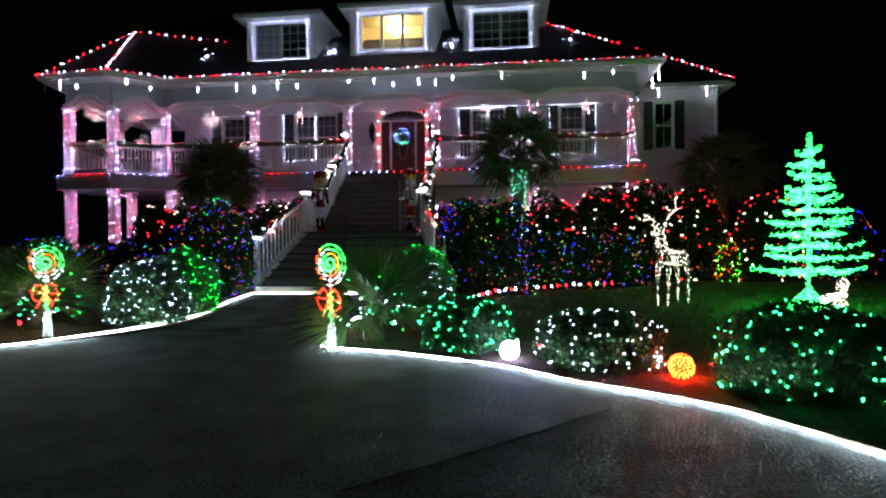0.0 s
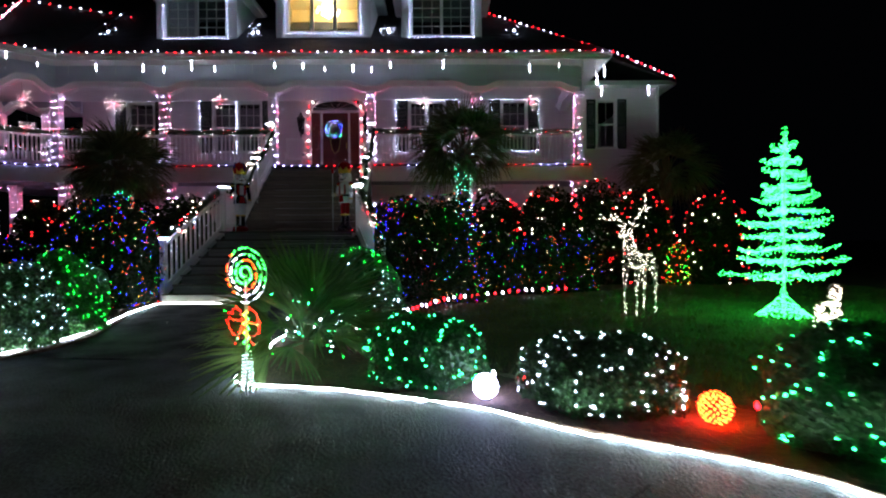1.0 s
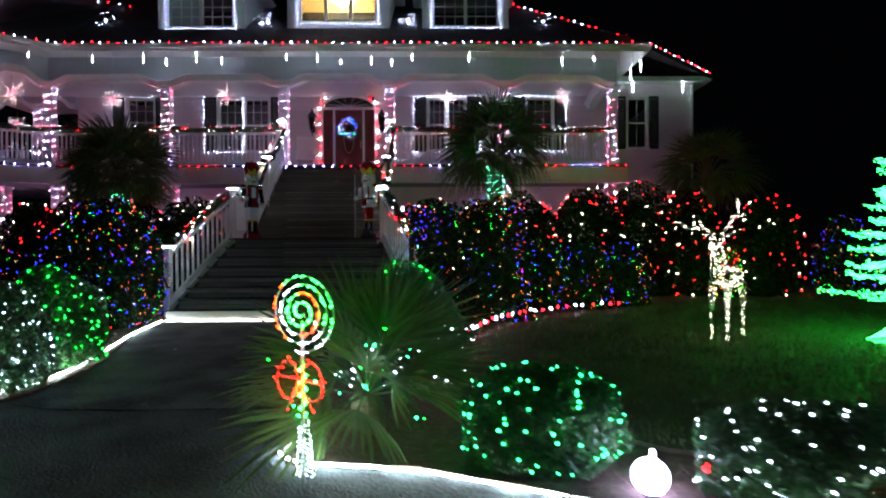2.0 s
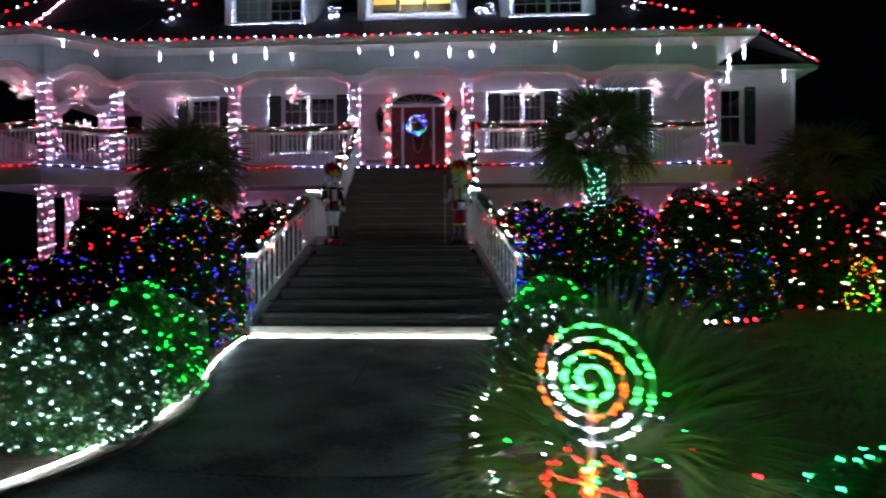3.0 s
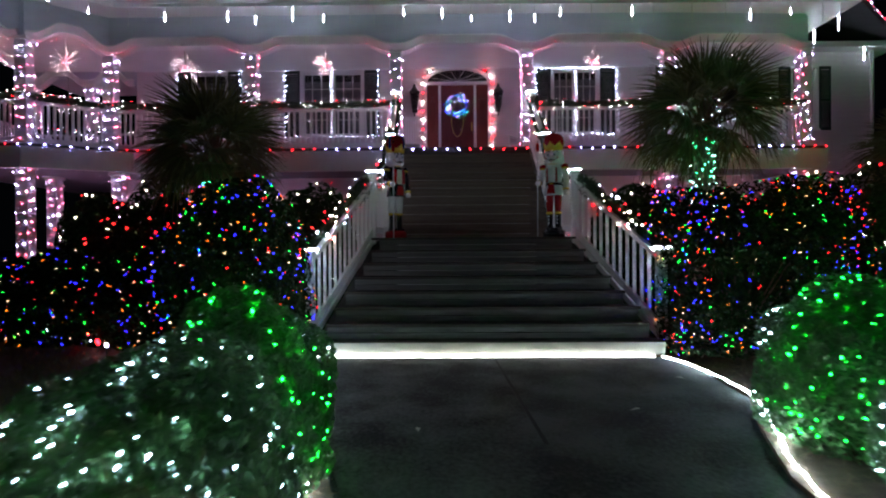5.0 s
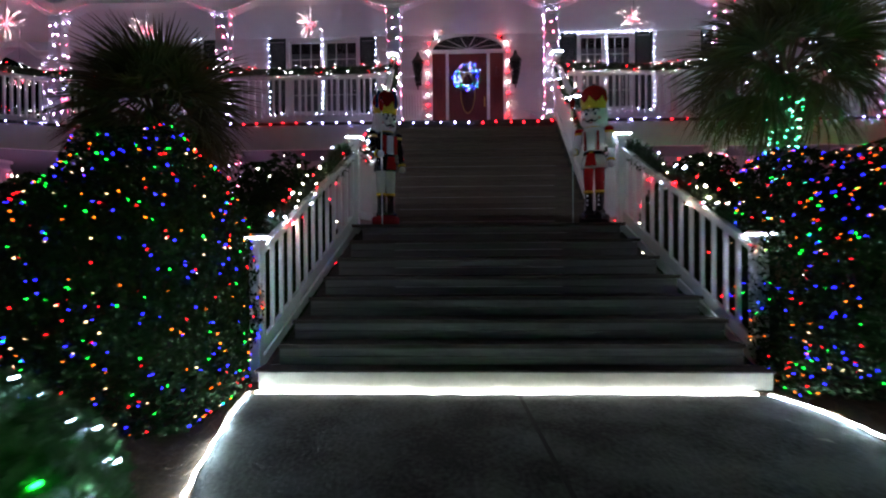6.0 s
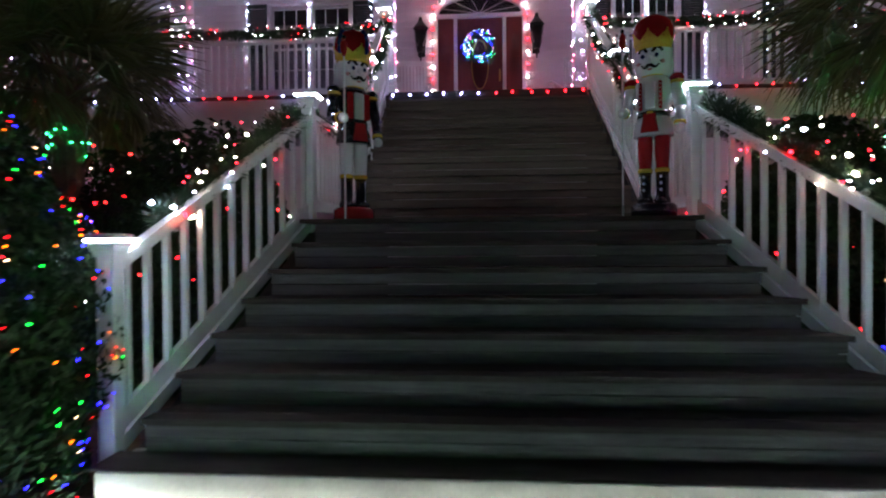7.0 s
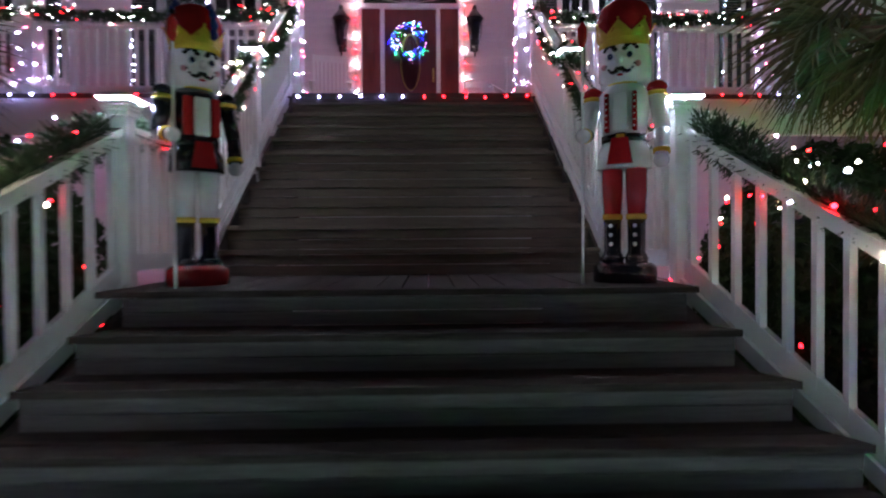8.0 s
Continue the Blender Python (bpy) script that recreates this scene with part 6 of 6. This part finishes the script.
def lollipop(x, y, turn):
    ob = thing("lollipop_ornament", "lit lollipop ornament with a coloured spiral and red bow", "light ornament", "lollipops", "", (x, y, 0.03), turn)
    part("stick", Solid().rod((0, 0, -0.03), (0, 0, 0.92), 0.012), m_frame, ob)
    R, zc = 0.235, 0.97
    s = Solid()
    bulbs = {"a": [], "r": [], "w": []}
    last = None
    for i in range(250):
        f = i / 249
        a = 3.6 + f * 4.2 * 6.2832
        rr = R * (0.06 + 0.94 * f ** 0.9)
        p = Vector((-rr * math.cos(a), 0, zc + rr * math.sin(a)))
        if last is not None:
            s.rod(last, p, 0.005, n=4)
        last = p
        side = (math.cos(a + math.pi), math.sin(a))
        if f < 0.3:
            k = "a"
        elif f < 0.52:
            k = "r" if side[0] > -0.25 else "a"
        elif f < 0.76:
            k = "w" if side[0] < -0.1 or side[1] < -0.6 else "a"
        else:
            k = "r" if side[0] < -0.5 and side[1] < 0.75 else "w" if side[1] < -0.35 else "a"
        if i > 8 and i % 6 < 4:
            bulbs[k].append(p + Vector((rng.uniform(-0.006, 0.006), -0.015, rng.uniform(-0.006, 0.006))))
    part("spiral", s, m_frame, ob, "white wire spiral")
    part("green_bulb_chain", bulb_mesh("green_bulb_chain", bulbs["a"], 0.0062, g_mint), None, ob, "green bulbs", "stuff")
    part("red_bulb_chain", bulb_mesh("red_bulb_chain", bulbs["r"], 0.0062, g_lolli), None, ob, "orange red bulbs", "stuff")
    part("white_bulb_chain", bulb_mesh("white_bulb_chain", bulbs["w"], 0.0056, g_white), None, ob, "white bulbs", "stuff")
    b, bp = Solid(), []
    loop = [(0.075 * math.cos(t), 0.115 * math.sin(t)) for t in np.linspace(0, 6.2832, 17)]
    for path in ([(u - 0.085, v + 0.575) for u, v in loop], [(u + 0.085, v + 0.575) for u, v in loop], [(-0.17, 0.6), (0.17, 0.56)], [(-0.01, 0.57), (-0.09, 0.4)], [(0.01, 0.57), (0.1, 0.4)]):
        q = along([(u, -0.03, v) for u, v in path], 0.028)
        bp += [tuple(w) for w in q]
        for u, v in zip(q, q[1:]):
            b.rod(u, v, 0.005, n=3)
    part("bow", b, m_frame, ob, "wire bow")
    part("bow_bulb_chain", bulb_mesh("bow_bulb_chain", np.array(bp) + rng.normal(size=(len(bp), 3)) * 0.008, 0.006, g_bow), None, ob, "red bulbs", "stuff")
    st = [(0.02 * math.cos(i), 0.02 * math.sin(i), 0.36 + i * 0.012) for i in range(26)]
    part("stick_bulb_chain", bulb_mesh("stick_bulb_chain", st, 0.0075, g_mint), None, ob, "green bulbs", "stuff")
    st = [(0.05 * (1 - i / 130) * math.cos(i * 0.8) + 0.01, 0.05 * math.sin(i * 0.8), 0.01 + i * 0.0035) for i in range(90)]
    part("base_bulb_chain", bulb_mesh("base_bulb_chain", st, 0.005, glow("soft cool bulb", (0.6, 0.95, 0.95), 8.0)), None, ob, "bright white bulbs round the foot", "stuff")
    return ob


lollipop(2.08, -7.24, -25)
lollipop(-1.98, -6.55, 12)


# edging bulbs on stakes
def stake_bulbs(label, path, step, order):
    P = along([(x, y, 0.17) for x, y in path], step, 0.012)
    ob = thing("path_lights", label, "string lights", "edging lights", "", tuple(P[0]))
    for i, p in enumerate(P):
        q = Vector(p) - Vector(P[0])
        st = part("stake", STAKE, None, ob, m=pose(*q))
        part("bulb", c9(order[i % len(order)]), None, st, m=Matrix.LocRotScale((0, 0, 0.02), None, (0.95, 0.95, 0.95)))


STAKE = Solid().rod((0, 0, -0.17), (0, 0, -0.01), 0.005, 0.008, 5).data("stake", m_wire)
stake_bulbs("red and white bulbs on stakes edging the lawn", LAWN_EDGE[7:15], 0.2, "wwrwrr")
stake_bulbs("red and white bulbs on stakes edging the lawn", [(2.85, -5.3), (3.22, -6.12)], 0.25, "rw")
stake_bulbs("white and red bulb on stakes behind the white globe", [(4.1, -7.31), (4.3, -7.52)], 0.3, "wr")
stake_bulbs("white and red bulb on stakes behind the orange ball", [(5.35, -8.0), (5.72, -8.2)], 0.42, "wr")
stake_bulbs("red and white bulbs on stakes edging the lawn", LAWN_LEFT[1:6], 0.26, "rrw")
stake_bulbs("red and white bulbs on stakes edging the bed", [(-2.6, -6.75), (-2.3, -6.2)], 0.3, "yr")


# ---- nutcracker statues ----
def nutcracker(x, y, z, turn, kind):
    red, blk = (0.35, 0.012, 0.015), (0.012, 0.012, 0.016)
    names = ["nut skin", "nut white", "nut red", "nut black", "nut gold", "nut base", "nut navy", "nut pink"]
    cols = [(0.74, 0.7, 0.74), (0.7, 0.72, 0.74), red, blk, (0.7, 0.48, 0.06), red if kind == 0 else blk, (0.02, 0.035, 0.14), (0.6, 0.3, 0.34)]
    mats = [mat(a, c, 0.22, scale=5, vary=0.12, bump=0.02, coat=0.5) for a, c in zip(names, cols)]
    SKIN, WHT, RD, BK, GD, BS, BLU, PNK = range(8)
    s = Solid()

    def use(i):
        s.mat = i
        return s

    use(BS).turn([(0.2, 0.0), (0.2, 0.1), (0.17, 0.13)], n=20, sx=1.0, sy=0.9)
    for sx in (-0.075, 0.075):
        use(BK).turn([(0.07, 0.12), (0.075, 0.16), (0.055, 0.2), (0.058, 0.42)], (sx, 0, 0), 14)
        use(BK).ball((sx, -0.06, 0.15), 0.055, 0.085, 0.035)
        use(GD).turn([(0.066, 0.41), (0.066, 0.445)], (sx, 0, 0), 14)
        use(WHT if kind == 0 else RD).turn([(0.056, 0.445), (0.066, 0.6), (0.07, 0.78)], (sx, 0, 0), 14)
        if kind:
            for zs in (0.25, 0.31, 0.37):
                use(WHT).ball((sx, -0.055, zs), 0.014, 0.008, 0.014, 6)
    coat_, trim, mid = (BK, RD, WHT) if kind == 0 else (WHT, RD, WHT)
    use(coat_).turn([(0.175, 0.74), (0.165, 0.85), (0.13, 0.92)], n=20, sy=0.8)
    use(BK).turn([(0.142, 0.91), (0.142, 0.96)], n=20, sy=0.82)
    use(coat_).turn([(0.13, 0.955), (0.155, 1.1), (0.16, 1.22), (0.12, 1.28), (0.06, 1.3)], n=20, sy=0.8)
    use(mid).box(-0.05, 0.05, -0.135, -0.11, 0.97, 1.22, 0.01)
    for sx in (-0.085, 0.085):
        w_ = 0.014 if kind else 0.028
        use(trim).box(sx - w_, sx + w_, -0.13, -0.08, 0.97, 1.22, 0.006)
    use(RD).add([(-0.05, -0.146, 0.93), (0.05, -0.146, 0.93), (0.08, -0.15, 0.76), (-0.08, -0.15, 0.76)], [(0, 1, 2, 3)])
    for sx in (-1, 1):
        sh = Vector((sx * 0.2, 0, 1.22))
        el = Vector((sx * 0.235, -0.02, 0.98))
        use(BK if kind == 0 else WHT).rod(sh, el, 0.055, 0.05, 12)
        use(BK if kind == 0 else RD).ball(tuple(sh + Vector((0, 0, 0.03))), 0.066, 0.062, 0.05)
        use(GD).turn([(0.062, 1.2), (0.062, 1.225)], (sh.x, 0, 0), 14)
        hand = el + (Vector((-sx * 0.02, -0.16, -0.03)) if sx < 0 else Vector((0.0, -0.03, -0.16)))
        use(BK if kind == 0 else WHT).rod(el, hand, 0.05, 0.045, 12)
        use(GD).rod(hand + (el - hand) * 0.2, hand + (el - hand) * 0.02, 0.052, 0.052, 12)
        use(SKIN).ball(tuple(hand + (hand - el).normalized() * 0.04), 0.048)
        if sx < 0:
            hx = hand + (hand - el).normalized() * 0.06
            use(WHT).rod((hx.x, hx.y, 0.0), (hx.x, hx.y, 1.6), 0.009, n=8)
            use(RD).turn([(0.01, 1.5), (0.03, 1.54), (0.034, 1.62), (0.012, 1.66)], (hx.x, hx.y, 0), 10)
            use(BK).ball((hx.x, hx.y, 1.68), 0.02)
    use(GD).turn([(0.1, 1.27), (0.115, 1.3)], n=18, sy=0.85)
    use(SKIN).turn([(0.09, 1.28), (0.145, 1.31), (0.158, 1.36), (0.16, 1.5), (0.15, 1.56)], n=20, sy=0.84)
    use(SKIN).ball((0, -0.142, 1.425), 0.024, 0.032, 0.03)
    for sx in (-1, 1):
        for k in range(6):
            f = k / 5
            use(BK).ball((sx * (0.012 + 0.075 * f), -0.138 + 0.03 * f, 1.365 - 0.028 * math.sin(f * 2.6) + 0.045 * f * f), 0.02 - 0.011 * f, 0.014, 0.017 - 0.009 * f, 8)
            use(BK).ball((sx * (0.03 + 0.062 * f), -0.132 + 0.03 * f, 1.492 + 0.034 * math.sin(f * 3.0)), 0.02, 0.014, 0.015, 8)
        use(WHT).ball((sx * 0.062, -0.122, 1.45), 0.032, 0.016, 0.027, 10)
        use(BLU).ball((sx * 0.06, -0.133, 1.449), 0.02, 0.01, 0.021, 8)
        use(BK).ball((sx * 0.06, -0.141, 1.449), 0.01, 0.005, 0.011, 6)
        use(PNK).ball((sx * 0.1, -0.1, 1.395), 0.024, 0.014, 0.022, 8)
    use(RD).ball((0, -0.128, 1.33), 0.022, 0.012, 0.009, 8)
    use(WHT).turn([(0.15, 1.28), (0.17, 1.38), (0.158, 1.52)], (0, 0.04, 0), 18, 1, 0.75)
    use(GD).turn([(0.15, 1.52), (0.158, 1.535), (0.158, 1.56), (0.152, 1.575)], n=24)
    for i in range(7):
        a = 6.2832 * (i - 0.5) / 7 - 1.5708
        b = a + 6.2832 / 7
        m_ = (a + b) / 2
        v = [(q_ * math.cos(w_), q_ * math.sin(w_), h_) for d_ in (0.0, -0.008) for q_, w_, h_ in ((0.158 + d_, a, 1.565), (0.16 + d_, m_, 1.565), (0.158 + d_, b, 1.565), (0.174 + d_, b, 1.59), (0.188 + d_, m_, 1.665), (0.174 + d_, a, 1.59))]
        use(GD).add(v, [(0, 1, 4, 5), (1, 2, 3, 4), (11, 10, 7, 6), (10, 9, 8, 7), (5, 4, 10, 11), (4, 3, 9, 10)])
        use(GD).ball((0.188 * math.cos(m_), 0.188 * math.sin(m_), 1.67), 0.009, n=6)
    use(RD).turn([(0.15, 1.56), (0.172, 1.62), (0.18, 1.7), (0.165, 1.77), (0.12, 1.82), (0.05, 1.845), (0.02, 1.848)], n=24)
    if kind == 0:
        for k in range(4):
            for r_, z_ in ((0.172, 1.63), (0.176, 1.69), (0.164, 1.75), (0.138, 1.795)):
                w_ = 1.5708 * k - 1.2
                use(BLU).ball((r_ * math.cos(w_), r_ * math.sin(w_), z_), 0.03, 0.03, 0.045, 8)
    use(BK).box(-0.035, 0.035, -0.128 if kind else -0.12, -0.1, 0.905, 0.965, 0.006)
    if kind:
        use(GD).box(-0.026, 0.026, -0.134, -0.126, 0.915, 0.955, 0.004)
        for sx in (-0.085, 0.085):
            for k in range(6):
                use(WHT).ball((sx, -0.134, 1.0 + 0.038 * k), 0.007, 0.005, 0.007, 6)
    use(BK).ball((0, 0, 1.85), 0.028)
    ob = new("nutcracker_statue", s.data("nutcracker_statue", mats, False))
    for p in ob.data.polygons:
        p.use_smooth = len(p.vertices) == 4 and p.area < 0.01
    ob.matrix_basis = Matrix.LocRotScale((x, y, z), Euler((0, 0, math.radians(turn))), (0.93, 0.93, 0.915))
    return tagged(ob, "glossy nutcracker statue in white coat and red trousers" if kind else "glossy nutcracker statue in dark coat and white trousers", "statue", "stair statues")


nutcracker(-1.26, 1.95, LAND, 40, 0)
nutcracker(1.33, 1.85, LAND, -30, 1)
bulb_string("string_lights", "red and white bulbs lying beside the statue on the landing", [(1.53, 1.66, LAND + 0.025), (1.56, 2.02, LAND + 0.025)], "rw", 0.26, "landing lights")
